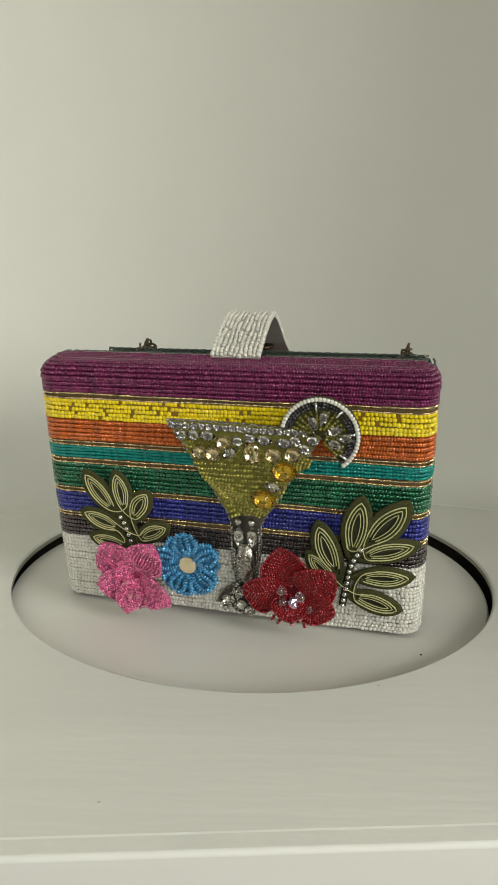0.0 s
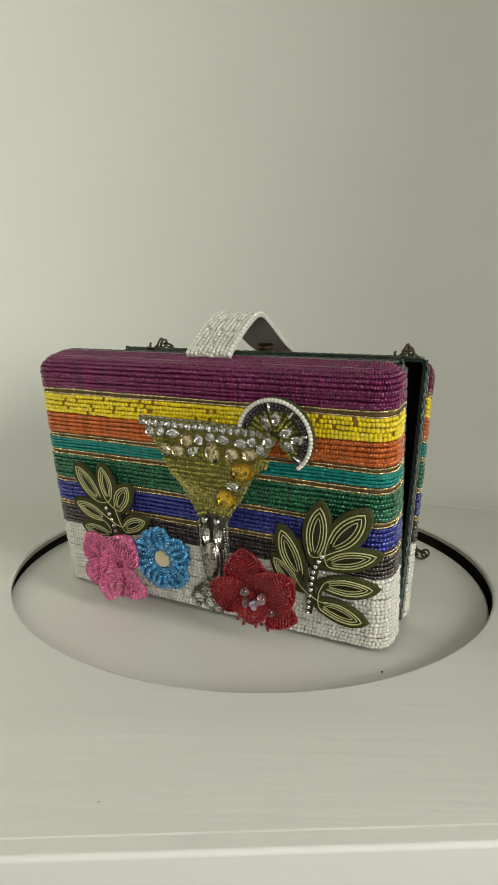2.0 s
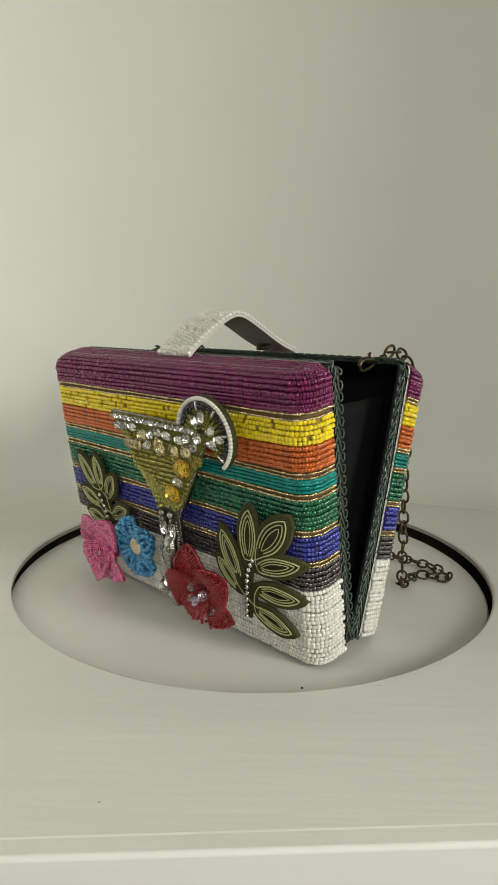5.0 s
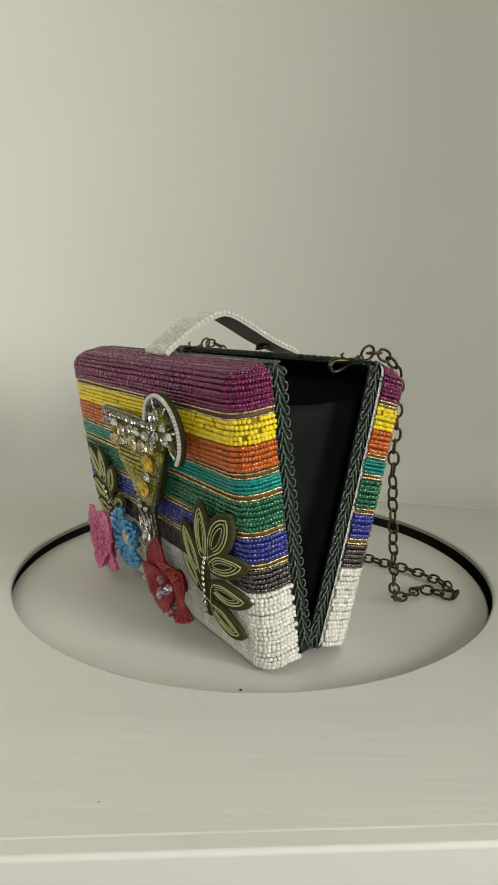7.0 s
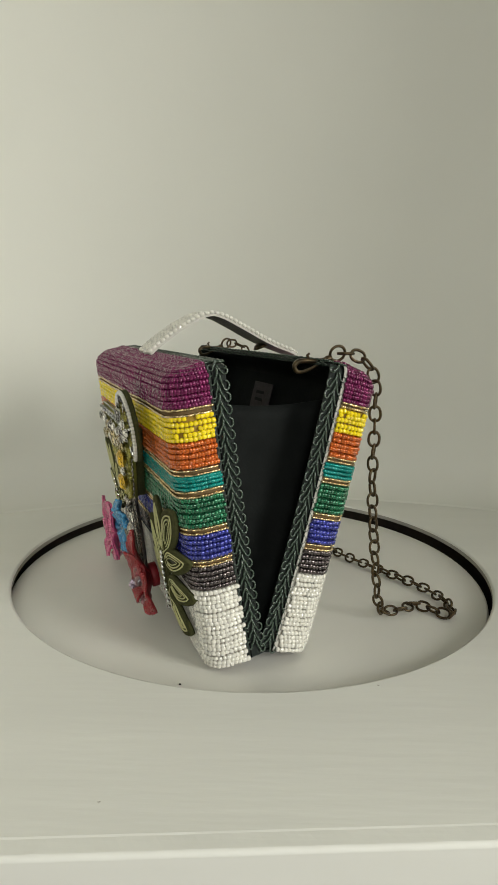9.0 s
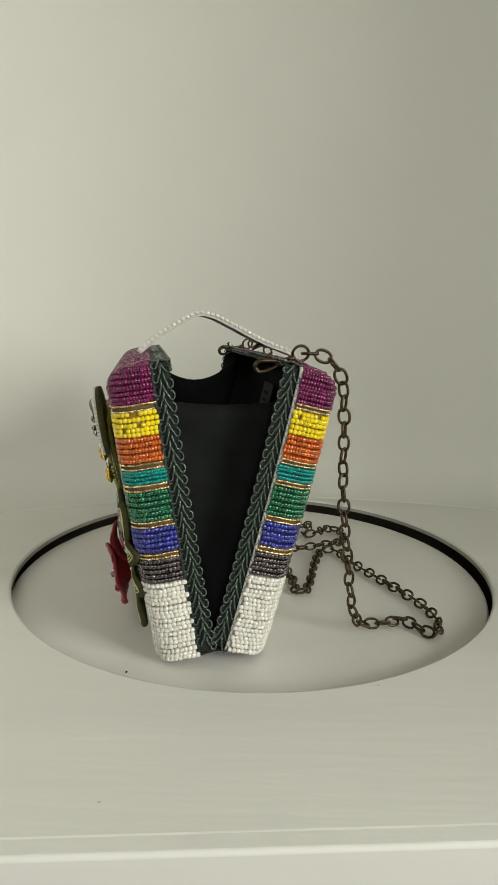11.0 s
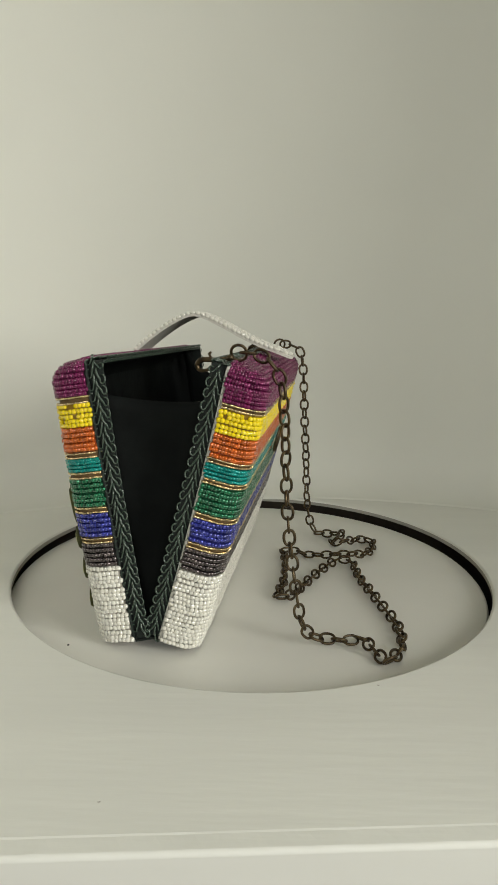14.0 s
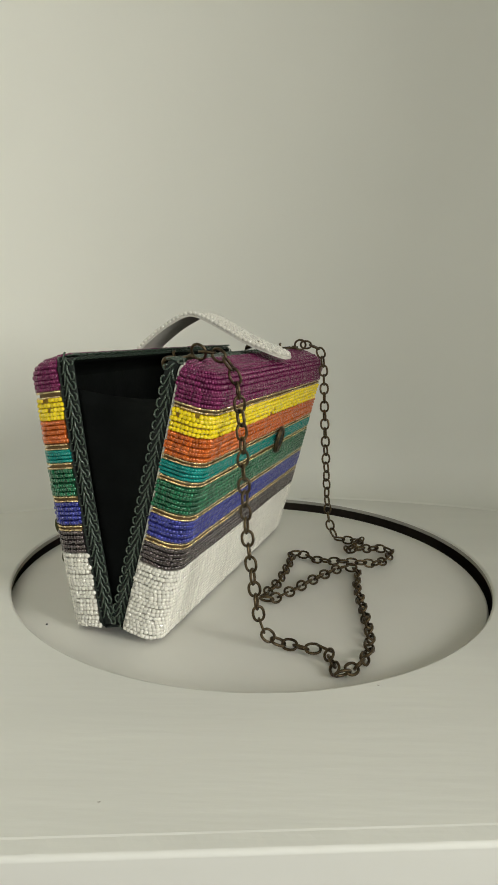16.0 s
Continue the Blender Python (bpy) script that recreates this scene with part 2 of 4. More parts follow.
# ---- turntable ----
def turntable():
    n, r = 160, 0.1570
    loops = [[(q * math.cos(2 * math.pi * k / n), q * math.sin(2 * math.pi * k / n), z) for k in range(n)]
             for q, z in ((0.001, 0), (0.08, 0), (r - 0.001, 0), (r, -0.001), (r, -0.012), (0.04, -0.012), (0.04, -0.030))]
    v, f = loft(loops, True, True)
    me = mesh_from("turntable", v, f, DISCPAINT)
    me.polygons.foreach_set("use_smooth", [False] * len(me.polygons))
    ob = tagged(new("turntable", me), "smooth white round turntable disc set in the stand", "turntable")
    bm = bmesh.new()
    bmesh.ops.create_icosphere(bm, subdivisions=1, radius=0.0007)
    for q in bm.verts:
        q.co.z *= 0.5
    part("dirt_speck", bm_mesh("dirt_speck", bm, SPECK), ob, pose(0.0918, -0.1054, 0.0003), "small black speck")
    return ob


TABLE = turntable()


# ---- the bag ----
BAG = tagged(new("clutch_bag"), "open hard-case clutch bag with rainbow beaded stripes and a cocktail motif", "handbag")
HW, HH, DD = 0.1092, 0.1522, 0.0215          # half width, height and depth of a shell
RF, RC, RV = 0.0100, 0.0064, 0.0105                      # rounding to the face, rounding of the upper corners
MF = pose(0.0046, -0.0438, 0.0034, 8.7, 0, 0)
MB = pose(0.0046, -0.0315, 0.0052, -13.9, 0, 0) @ pose(0, 0, 0, 0, 0, 180)


BOW = 0.0012
DROP = 0.0018                                # the top slopes down to the face by this much


def bowed(verts):
    """The shells swell a little at half height."""
    return [(x, y - BOW * max(0, 1 - ((z - HH / 2) / (HH / 2)) ** 2), z) for x, y, z in verts]


def half_width(s):
    w, top = HW, HH - DROP
    if s > top - RC:
        w -= RC - math.sqrt(max(0, RC ** 2 - (s - top + RC) ** 2))
    if s < 0.004:
        w -= 0.004 - math.sqrt(max(0, 0.004 ** 2 - (0.004 - s) ** 2))
    return w


def depth_at(s, q=RF):
    d, top = DD, HH - DROP
    if s > top - q:
        d -= q - math.sqrt(max(0, q ** 2 - (s - top + q) ** 2))
    if s < 0.005:
        d -= 0.005 - math.sqrt(max(0, 0.005 ** 2 - (0.005 - s) ** 2))
    return d


def level_path(s, inset=0.0, wave=0.0):
    """The line round a shell at height s, from rim to rim."""
    w, d = half_width(s) - inset, depth_at(s) - inset
    r = min(RV, d - 0.001, w)
    pts = [(w, -0.0006), (w, -(d - r) * 0.5)]
    pts += [(w - r + r * math.cos(a), -(d - r) - r * math.sin(a)) for a in (math.pi / 2 * k / 10 for k in range(11))]
    left = [(-x, y) for x, y in pts[::-1]]
    flat = [(x, -d) for x in np.linspace(w - r, -(w - r), 24)[1:-1]]
    ph = DICE.random() * 6
    return [(x, y, s + wave * math.sin(38 * x + ph) + wave * 0.6 * math.sin(97 * x + 2 * ph)) for x, y in pts + flat + left]


def outline(inset, y, rc=RC):
    """The rounded rectangle of a shell's rim, at a depth."""
    w, h = HW - inset, HH - inset - DROP * min(1, max(0, -y) / (DD - RF))
    lp = []
    for cx, cz, r, a0 in ((w, h, rc, 0), (-w, h, rc, 90), (-w, inset, 0.004, 180), (w, inset, 0.004, 270)):
        sx, sz = (1 if cx > 0 else -1), (1 if cz > 0.05 else -1)
        r = max(0.001, r - inset)
        for k in range(9):
            a = radians(a0 + 90 * k / 8)
            lp.append((cx - sx * r + r * math.cos(a), y, cz - sz * r + r * math.sin(a)))
    out = []
    for a, b in zip(lp, lp[1:] + lp[:1]):
        n = 10 if abs(a[2] - b[2]) > 0.05 else 1
        out += [tuple(a[i] + (b[i] - a[i]) * k / n for i in range(3)) for k in range(n)]
    return out


BANDS = [  # colour, from, to, rows, bead length, chance of a gap
    ("white", 0.0020, 0.0445, 18, 0.0022, 0.0), ("charcoal", 0.0445, 0.0575, 5, 0.0019, 0.0), ("gold", 0.0575, 0.0607, 2, 0.0014, 0.0),
    ("blue", 0.0607, 0.0735, 5, 0.0019, 0.0), ("gold", 0.0735, 0.0767, 2, 0.0014, 0.0), ("green", 0.0767, 0.0918, 6, 0.0017, 0.0),
    ("gold", 0.0918, 0.0952, 2, 0.0014, 0.0), ("teal", 0.0952, 0.1026, 4, 0.0018, 0.0), ("gold", 0.1026, 0.1056, 2, 0.0014, 0.0),
    ("orange", 0.1056, 0.1180, 5, 0.0015, 0.0), ("yellow", 0.1180, 0.1301, 5, 0.0021, 0.06), ("gold", 0.1301, 0.1334, 2, 0.0014, 0.0),
    ("purple", 0.1334, 0.1417, 4, 0.0015, 0.0)]


def out_from(mid):
    """Outward directions on a shell, for points in its own space."""
    core = np.stack([np.clip(mid[:, 0], -(HW - RV), HW - RV), np.maximum(mid[:, 1], -(DD - RV)), np.minimum(mid[:, 2], HH - DROP - RF)], 1)
    d = mid - core
    rim = mid[:, 1] > -(DD - RV)
    d[rim, 1] = 0
    return d / (np.linalg.norm(d, axis=1)[:, None] + 1e-9) + np.array([0, -1e-4, 0])


def shell(name, m, label):
    loops = [outline(0.0016, 0.0)]
    r = RV - 0.001
    loops.append(outline(0.0016, -(DD - 0.0016 - r)))
    for k in range(1, 6):
        a = math.pi / 2 * k / 5
        loops.append(outline(0.0016 + r - r * math.cos(a), -(DD - 0.0016 - r) - r * math.sin(a), RC + 0.002))
    v1, f1 = loft(loops, False, True)
    me = mesh_from(name, bowed(v1), f1, CORE)
    body = part(name, me, BAG, m, label)
    v2, f2 = loft([outline(0.0010, 0.0012), outline(0.0040, 0.0012), outline(0.0040, -0.0060), outline(0.0062, -0.0130), outline(0.0098, -0.0165)], False, True)
    part("lining", mesh_from("lining", bowed(v2), f2, LINING), body, label="black cloth lining")
    # felt edge that shows between beads and braid
    v3, f3 = loft([outline(0.0016, 0.0008), outline(0.0011, 0.0005), outline(0.0011, -0.0012), outline(0.0018, -0.0012)])
    part("felt_edge", mesh_from("felt_edge", bowed(v3), f3, FELT if name == "back_shell" else TAPE), body, label="cloth edge of the shell")
    for colour, s0, s1, rows, length, skip in BANDS:
        p = (s1 - s0) / rows
        top = HH - DROP - 0.0004 if colour == "purple" else s1
        v4, f4 = loft([level_path(q, 0.0011) for q in np.linspace(max(s0, 0.0006), top, 9)], closed=False)
        part("thread_band", mesh_from("thread_band", bowed(v4), f4, THREAD[colour]), body)
        for i in range(rows):
            s = s0 + (i + 0.5) * p
            if colour == "gold":             # two fine rows with brown thread between
                s = s0 + 0.0005 + i * (s1 - s0 - 0.0010)
            path = level_path(s, 0.0004, 0.00022 if colour != "white" else 0.00025)
            fill = 1.36 if colour == "teal" else 0.99 if colour == "yellow" else 1.05 if colour == "white" else 1.14
            fat = 0.40 if colour == "gold" else 0.59 if colour in ("white", "purple") else 0.53
            part("bead_string", bead_string(path, out_from, length, p * fat, 0.00105 if colour != "gold" else 0.00095, BEAD[colour], fill, skip, 0.09 if colour == "white" else 0.06, bend=bowed), body)
    for k in range(6):                       # purple rows over the rounded upper edge
        a = math.pi / 2 * (k + 0.5) / 6
        s = HH - DROP - RF + RF * math.sin(a)
        path = [(x, y, z) for x, y, z in level_path(s, 0.0002, 0.0001)]
        part("bead_string", bead_string(path, out_from, 0.0015, 0.00140, 0.00105, BEAD["purple"], 1.06, 0.0, bend=bowed), body)
    for k in range(5):                       # and along the top
        y = -0.0012 - 0.0024 * k
        w = HW - RC + 0.003
        z = HH - 0.0003 - DROP * min(1, -y / (DD - RF))
        path = [(x, y, z - 0.004 * max(0, (abs(x) - (w - 0.005)) / 0.005) ** 2) for x in np.linspace(-w, w, 60)]
        part("bead_string", bead_string(path, (0, 0, 1), 0.0015, 0.00138, 0.00105, BEAD["purple"], 1.06, 0.0, bend=bowed), body)
    return body


FRONT = shell("front_shell", MF, "front half with rainbow stripes of glass seed beads")
BACK = shell("back_shell", MB, "back half with rainbow stripes of glass seed beads")


# dark green scroll braid along the rims
def braid_loop_mesh():
    """One looped cord of the braid: a stem that sweeps out and curls back. z along the braid, y across it."""
    pts = []
    for k in range(5):
        t = k / 4
        pts.append((0.0006 * math.sin(math.pi * t), 0.0002 + 0.0017 * t * t, -0.0056 + 0.0056 * t))
    for k in range(1, 9):
        a = math.pi * 1.62 * k / 8
        pts.append((0.0004, 0.0033 - 0.0014 * math.cos(a), 0.0002 + 0.0020 * math.sin(a) - 0.0005 * k / 8))
    v, f = tube(pts, [0.00062] * 5 + [0.00050] * 8, 5, up=(1, 0, 0))
    return mesh_from("braid_loop", v, f, BRAID)


LOOP = braid_loop_mesh()
SHORT_LOOP = braid_loop_mesh()
NARROW_LOOP = braid_loop_mesh()
for v in NARROW_LOOP.vertices:               # turned over the upper edge
    v.co.y *= 0.36
for v in SHORT_LOOP.vertices:                # the stems crowd together round the corners
    v.co.z *= 0.62


def braid(m):
    """Rim tape with the braid sewn on its outside."""
    depth, ins = 0.0092, 0.0024

    pts = [(HW - ins, 0.003 + (HH - RC - 0.003) * k / 12) for k in range(13)]
    pts += [(HW - RC + (RC - ins) * math.cos(a), HH - RC + (RC - ins) * math.sin(a)) for a in (math.pi / 2 * k / 8 for k in range(1, 9))]
    pts += [(x, HH - ins) for x in np.linspace(HW - RC, -(HW - RC), 20)[1:]]
    pts += [(-HW + RC - (RC - ins) * math.sin(a), HH - RC + (RC - ins) * math.cos(a)) for a in (math.pi / 2 * k / 8 for k in range(1, 9))]
    pts += [(-HW + ins, HH - RC - (HH - RC - 0.003) * k / 12) for k in range(1, 13)]
    line = np.array([(x, 0, z) for x, z in pts])
    loops = []
    for x, _, z in line:
        inw = np.array([np.clip(x, -HW + RC, HW - RC), 0, min(z, HH - RC)]) - np.array([x, 0, z])
        inw = inw / (np.linalg.norm(inw) + 1e-9) * 0.0012
        loops.append([(x, 0.0003, z), (x, depth - 0.001, z), (x + inw[0], depth - 0.001, z + inw[2]), (x + inw[0], 0.0003, z + inw[2])])
    v, f = loft(loops, True, True)
    tape = part("braid_trim", mesh_from("braid_trim", bowed(v), f, TAPE, False), BAG, m, "dark green scroll braid sewn along the rim")
    mid, tan, step = resample(line, 0.0058)
    for p, t in zip(mid, tan):
        out = np.cross((0, 1, 0), t)
        ref = p - np.array([np.clip(p[0], -HW + RC, HW - RC), 0, min(p[2], HH - RC)])
        if out @ ref < 0:
            out = -out
        turn = (abs(t[0]) < 0.3 and p[2] > HH - RC - 0.002) or (abs(t[0]) > 0.95 and abs(p[0]) > HW - RC - 0.001)
        for sgn, shift in ((1, 0), (-1, 0.5)):
            o = p + t * shift * step + out * (0.0008 if abs(t[0]) > 0.95 else 0.0005) + np.array([0, depth * 0.46, 0])
            o = np.array(bowed([o])[0])
            way = -t if p[0] > 0 else t
            ax = np.array([out, (0, sgn, 0), way]).T
            mm = Matrix([[*ax[i], o[i]] for i in range(3)] + [[0, 0, 0, 1]])
            part("braid_loop", SHORT_LOOP if turn else LOOP, tape, mm @ pose(0, 0, 0, DICE.uniform(-7, 7), 0, 0))
        if abs(t[0]) > 0.95:
            for sgn in (1, -1):
                o = np.array(bowed([p + t * 0.25 * sgn * step + np.array([0, depth - 0.0008, 0.0])])[0])
                ax = np.array([(0, 1, 0), (0, 0, sgn), -t if p[0] > 0 else t]).T
                part("braid_loop", NARROW_LOOP, tape, Matrix([[*ax[i], o[i]] for i in range(3)] + [[0, 0, 0, 1]]))


braid(MF)
braid(MB)


def gusset(x, sag, top, label):
    """A cloth panel between the two shells, slack at its upper edge."""
    rows, cols = 16, 14
    grid = []
    for i in range(rows + 1):
        q = i / rows
        line = []
        for j in range(cols + 1):
            u = j / cols
            s = 0.004 + (top - 0.004) * q
            a = MF @ Vector((x, -0.004, s))
            b = MB @ Vector((-x, -0.004, s))
            p = a.lerp(b, u)
            p.z -= sag * 4 * u * (1 - u) * q * q
            p.x -= math.copysign(0.006, x) * 4 * u * (1 - u) * (1 - 0.3 * q)
            line.append(p)
        grid.append(line)
    v, f = loft([g for g in grid], closed=False)
    me = mesh_from("gusset", v, f, LINING)
    ob = part("gusset", me, BAG, label=label)
    mod = ob.modifiers.new("thick", "SOLIDIFY")
    mod.thickness = 0.0008
    return ob


gusset(0.094, 0.004, 0.134, "black cloth side gusset")
gusset(-0.098, 0.023, 0.150, "black cloth side gusset")
v, f = loft([[(x, y, z) for y, z in ((-0.045, 0.004), (-0.0355, 0.0065), (-0.026, 0.005), (-0.026, 0.0038), (-0.0355, 0.0052), (-0.045, 0.0028))]
             for x in (-0.098, 0.109)], True, True)
part("hinge", mesh_from("hinge", v, f, TAPE, False), BAG, label="dark cloth hinge along the bottom")


# ---- handle strap ----
def strap():
    yz = [(-0.0712, 0.1522), (-0.0675, 0.1560), (-0.0530, 0.1668), (-0.0380, 0.1746), (-0.0290, 0.1743), (-0.0167, 0.1688), (-0.0026, 0.1616),
          (0.0079, 0.1570), (0.0180, 0.1535), (0.0270, 0.1498)]
    c = spline([(0, y, z) for y, z in yz], 5)
    x0, w, th = 0.0080, 0.0136, 0.0016
    loops, n = [], len(c)
    for i, p in enumerate(c):
        t = c[min(i + 1, n - 1)] - c[max(i - 1, 0)]
        t /= np.linalg.norm(t)
        up = np.array([0, -t[2], t[1]])
        k = n - 1 - i
        hw = w * (1 if k > 6 else math.sqrt(max(0.12, 1 - ((6 - k) / 6.5) ** 2)))
        loops.append([np.array([x0 - hw, 0, 0]) + p, np.array([x0 + hw, 0, 0]) + p, np.array([x0 + hw, 0, 0]) + p + up * th,
                      np.array([x0 - hw, 0, 0]) + p + up * th])
    v, f = loft(loops, True, True)
    ob = part("handle_strap", mesh_from("handle_strap", v, f, FELT, False), BAG, label="white pearl-beaded strap handle with grey felt underside")

    def up_at(mid):
        g = np.gradient(mid, axis=0)
        u = np.stack([0 * g[:, 0], -g[:, 2], g[:, 1]], 1)
        return u / np.linalg.norm(u, axis=1)[:, None]

    base = c + up_at(c) * (th + 0.0006)
    for k in range(9):
        x = x0 - 0.0104 + 0.0026 * k
        cut = base[:-1] if 2 <= k <= 6 else base[:-2]
        cut = cut + np.array([x, 0, 0]) + np.stack([0.0003 * np.sin(np.arange(len(cut)) * 0.8 + k), 0 * cut[:, 0], 0 * cut[:, 0]], 1)
        part("bead_string", bead_string(cut, up_at, 0.0023, 0.0012, 0.0011, BEAD["white"], 0.95, 0.03, 0.12), ob)
    for sx in (-1, 1):
        bead_row(base[:-5] + np.array([x0 + sx * 0.0128, 0, 0]), up_at, 0.0031, 0.0014, 0.0014, BEAD["white"], "pearl", ob)
    bm = bmesh.new()
    bmesh.ops.create_cone(bm, cap_ends=True, segments=20, radius1=0.006, radius2=0.0045, depth=0.002)
    part("magnetic_snap", bm_mesh("magnetic_snap", bm, BRASS), ob, pose(0.008, 0.003, 0.1582, 27, 0, 0), "dark round metal snap")
    return ob


strap()


# ---- chain ----
CHAIN = tagged(new("chain_strap"), "long aged-brass chain strap clipped to the bag, lying coiled", "chain")


def link_mesh():
    n, pts = 20, []
    for k in range(n):
        a = 2 * math.pi * k / n
        c, s = math.cos(a), math.sin(a)
        pts.append((0.0040 * math.copysign(abs(c) ** 0.85, c), 0.0029 * math.copysign(abs(s) ** 0.85, s), 0))
    v, f = tube(pts, 0.00078, 6, True, 1.0)
    return mesh_from("chain_link", v, f, BRASS)


LINK = link_mesh()


def links(path, pitch, rolls, floor=False):
    mid, tan, _ = resample(spline(path, 10), pitch)
    for i, (p, t) in enumerate(zip(mid, tan)):
        q = Vector(t).to_track_quat("X", "Z")
        roll = rolls[i % 2] + DICE.uniform(-14, 14)
        m = Matrix.Translation(p) @ q.to_matrix().to_4x4() @ pose(0, 0, 0, roll, 0, DICE.uniform(-5, 5))
        part("chain_link", LINK, CHAIN, m)


HANG = [(0.0972, 0.0095, 0.1568), (0.0982, 0.0175, 0.1562), (0.0990, 0.0240, 0.1527), (0.0996, 0.0286, 0.1460), (0.0996, 0.0305, 0.1390), (0.0982, 0.0322, 0.1187), (0.0970, 0.0333, 0.0915),
        (0.0969, 0.0353, 0.0660), (0.0963, 0.0382, 0.0443), (0.0946, 0.0430, 0.0160), (0.0915, 0.0485, 0.0065), (0.0880, 0.0540, 0.0034)]
LIE = [(0.0880, 0.0540), (0.0884, 0.0673), (0.0849, 0.0756), (0.0950, 0.0815), (0.1050, 0.0875), (0.0980, 0.0933), (0.0850, 0.0973), (0.0638, 0.0957),
       (0.0451, 0.0901), (0.0241, 0.0835), (0.0005, 0.0761), (-0.0240, 0.0716), (-0.0300, 0.0640), (-0.0247, 0.0583), (-0.0023, 0.0479),
       (0.0240, 0.0381), (0.0400, 0.0310)]
TURN = [(0.0400, 0.0310), (0.0390, 0.0245), (0.0168, 0.0262), (-0.0188, 0.0236), (-0.0390, 0.0205), (-0.0400, 0.0290), (-0.0345, 0.0415), (-0.0329, 0.0646),
        (-0.0462, 0.0824), (-0.0690, 0.0880), (-0.0760, 0.0800), (-0.0600, 0.0640), (-0.0640, 0.0560), (-0.0780, 0.0640), (-0.0850, 0.0560), (-0.0845, 0.0420)]
RISE = [(-0.0845, 0.0420, 0.0050), (-0.0845, 0.0375, 0.0130), (-0.0835, 0.0345, 0.0300), (-0.0815, 0.0330, 0.0600), (-0.0800, 0.0305, 0.1000), (-0.0795, 0.0285, 0.1350),
        (-0.0795, 0.0255, 0.1510), (-0.0790, 0.0180, 0.1560), (-0.0785, 0.0105, 0.1565)]
links(HANG, 0.0067, (0, 90))
links([(x, y, 0.0034) for x, y in LIE], 0.0064, (40, -48), True)
links([(x, y, 0.0034 + (0.003 if 0.056 < y < 0.075 else 0)) for x, y in TURN], 0.0064, (42, -45), True)
links(RISE, 0.0067, (0, 90))


def clasp(m, label):
    """Swivel clasp: a long hook with its gate, a collar and the big ring at the end of the chain."""
    hook = spline([(0, 0, 0), (-0.006, 0, 0.0004), (-0.012, 0, 0.0022), (-0.0165, 0, 0.0030), (-0.0195, 0, 0.0010), (-0.0185, 0, -0.0025), (-0.0140, 0, -0.0034),
                   (-0.0070, 0, -0.0022), (-0.0005, 0, -0.0010)], 5)
    v, f = tube(hook, [0.0012 + 0.0004 * math.sin(i * 0.12) for i in range(len(hook))], 7, up=(0, 1, 0))
    ob = part("clasp", mesh_from("clasp", v, f, BRASS), CHAIN, m, label)
    bm = bmesh.new()
    bmesh.ops.create_cone(bm, cap_ends=True, segments=14, radius1=0.0021, radius2=0.0017, depth=0.0034)
    bmesh.ops.bevel(bm, geom=bm.edges[:], offset=0.0003, segments=1, affect="EDGES")
    part("collar", bm_mesh("collar", bm, BRASS), ob, pose(0.0015, 0, -0.0002, 0, 90, 0))
    v, f = tube([(-0.0100, 0, 0.0030), (-0.0106, 0, 0.0052), (-0.0090, 0, 0.0058)], [0.0008, 0.0009, 0.0008], 6, up=(0, 1, 0))
    part("gate_knob", mesh_from("gate_knob", v, f, BRASS), ob)
    ring = [(0.0072 + 0.0046 * math.cos(a), 0, 0.0046 * math.sin(a)) for a in (2 * math.pi * k / 22 for k in range(22))]
    v, f = tube(ring, 0.0009, 6, True, up=(0, 1, 0))
    part("ring", mesh_from("ring", v, f, BRASS), ob, pose(0, 0, 0.0012, 20, 0, 0))
    return ob


clasp(pose(0.0965, 0.0025, 0.1540, 0, -16, 80) @ Matrix.Scale(0.88, 4), "aged brass swivel clasp")
clasp(pose(-0.0780, 0.0035, 0.1540, 0, -12, 100) @ Matrix.Scale(0.88, 4), "aged brass swivel clasp")


# ---- the front motif ----
OLIVE = material("olive_cord", (0.068, 0.070, 0.026), 0.85, spec=0.15, vary=0.4, scale=900, bump=0.5, bump_scale=3500)
LEAFCORD = material("lime_cord", (0.62, 0.61, 0.29), 0.35, vary=0.3, scale=1200, bump=0.4, bump_scale=4000)
DARKCORD = material("dark_cord", (0.024, 0.024, 0.009), 0.6, vary=0.4, scale=1200, bump=0.4, bump_scale=4000)
SILVER = material("aged_silver", (0.58, 0.55, 0.49), 0.2, 0.95, second=(0.11, 0.10, 0.085), scale=700, bump=0.25, bump_scale=2500)
DARKSILVER = material("blackened_silver", (0.14, 0.13, 0.115), 0.35, 0.8, vary=0.5, scale=700, bump=0.4, bump_scale=2500)
CRYSTAL = material("clear_crystal", (0.90, 0.90, 0.88), 0.03, 0.9, 0.8, vary=0.35, scale=420)
CUTGLASS = material("cut_glass", (0.97, 0.97, 0.95), 0.01, transmit=1.0)
CHAMPAGNE = material("champagne_crystal", (0.98, 0.94, 0.82), 0.01, transmit=1.0)
AMBER = material("amber_crystal", (0.98, 0.80, 0.10), 0.01, transmit=1.0)
FOIL = material("mirror_foil", (0.86, 0.84, 0.80), 0.12, 1.0, vary=0.3, scale=500)
GOLDFOIL = material("gold_foil", (0.86, 0.66, 0.30), 0.16, 1.0, vary=0.3, scale=500)
PALEFOIL = material("pale_gold_foil", (0.88, 0.78, 0.54), 0.14, 1.0, vary=0.3, scale=500)
FOILED = {CUTGLASS: FOIL, CHAMPAGNE: PALEFOIL, AMBER: GOLDFOIL}
GLASSBEAD = material("clear_glass_bead", (0.96, 0.88, 0.90), 0.02, 0.0, 0.6, transmit=0.95)
MOTHER = material("gold_button", (0.78, 0.66, 0.42), 0.22, 0.35, 0.6, vary=0.15, scale=300)
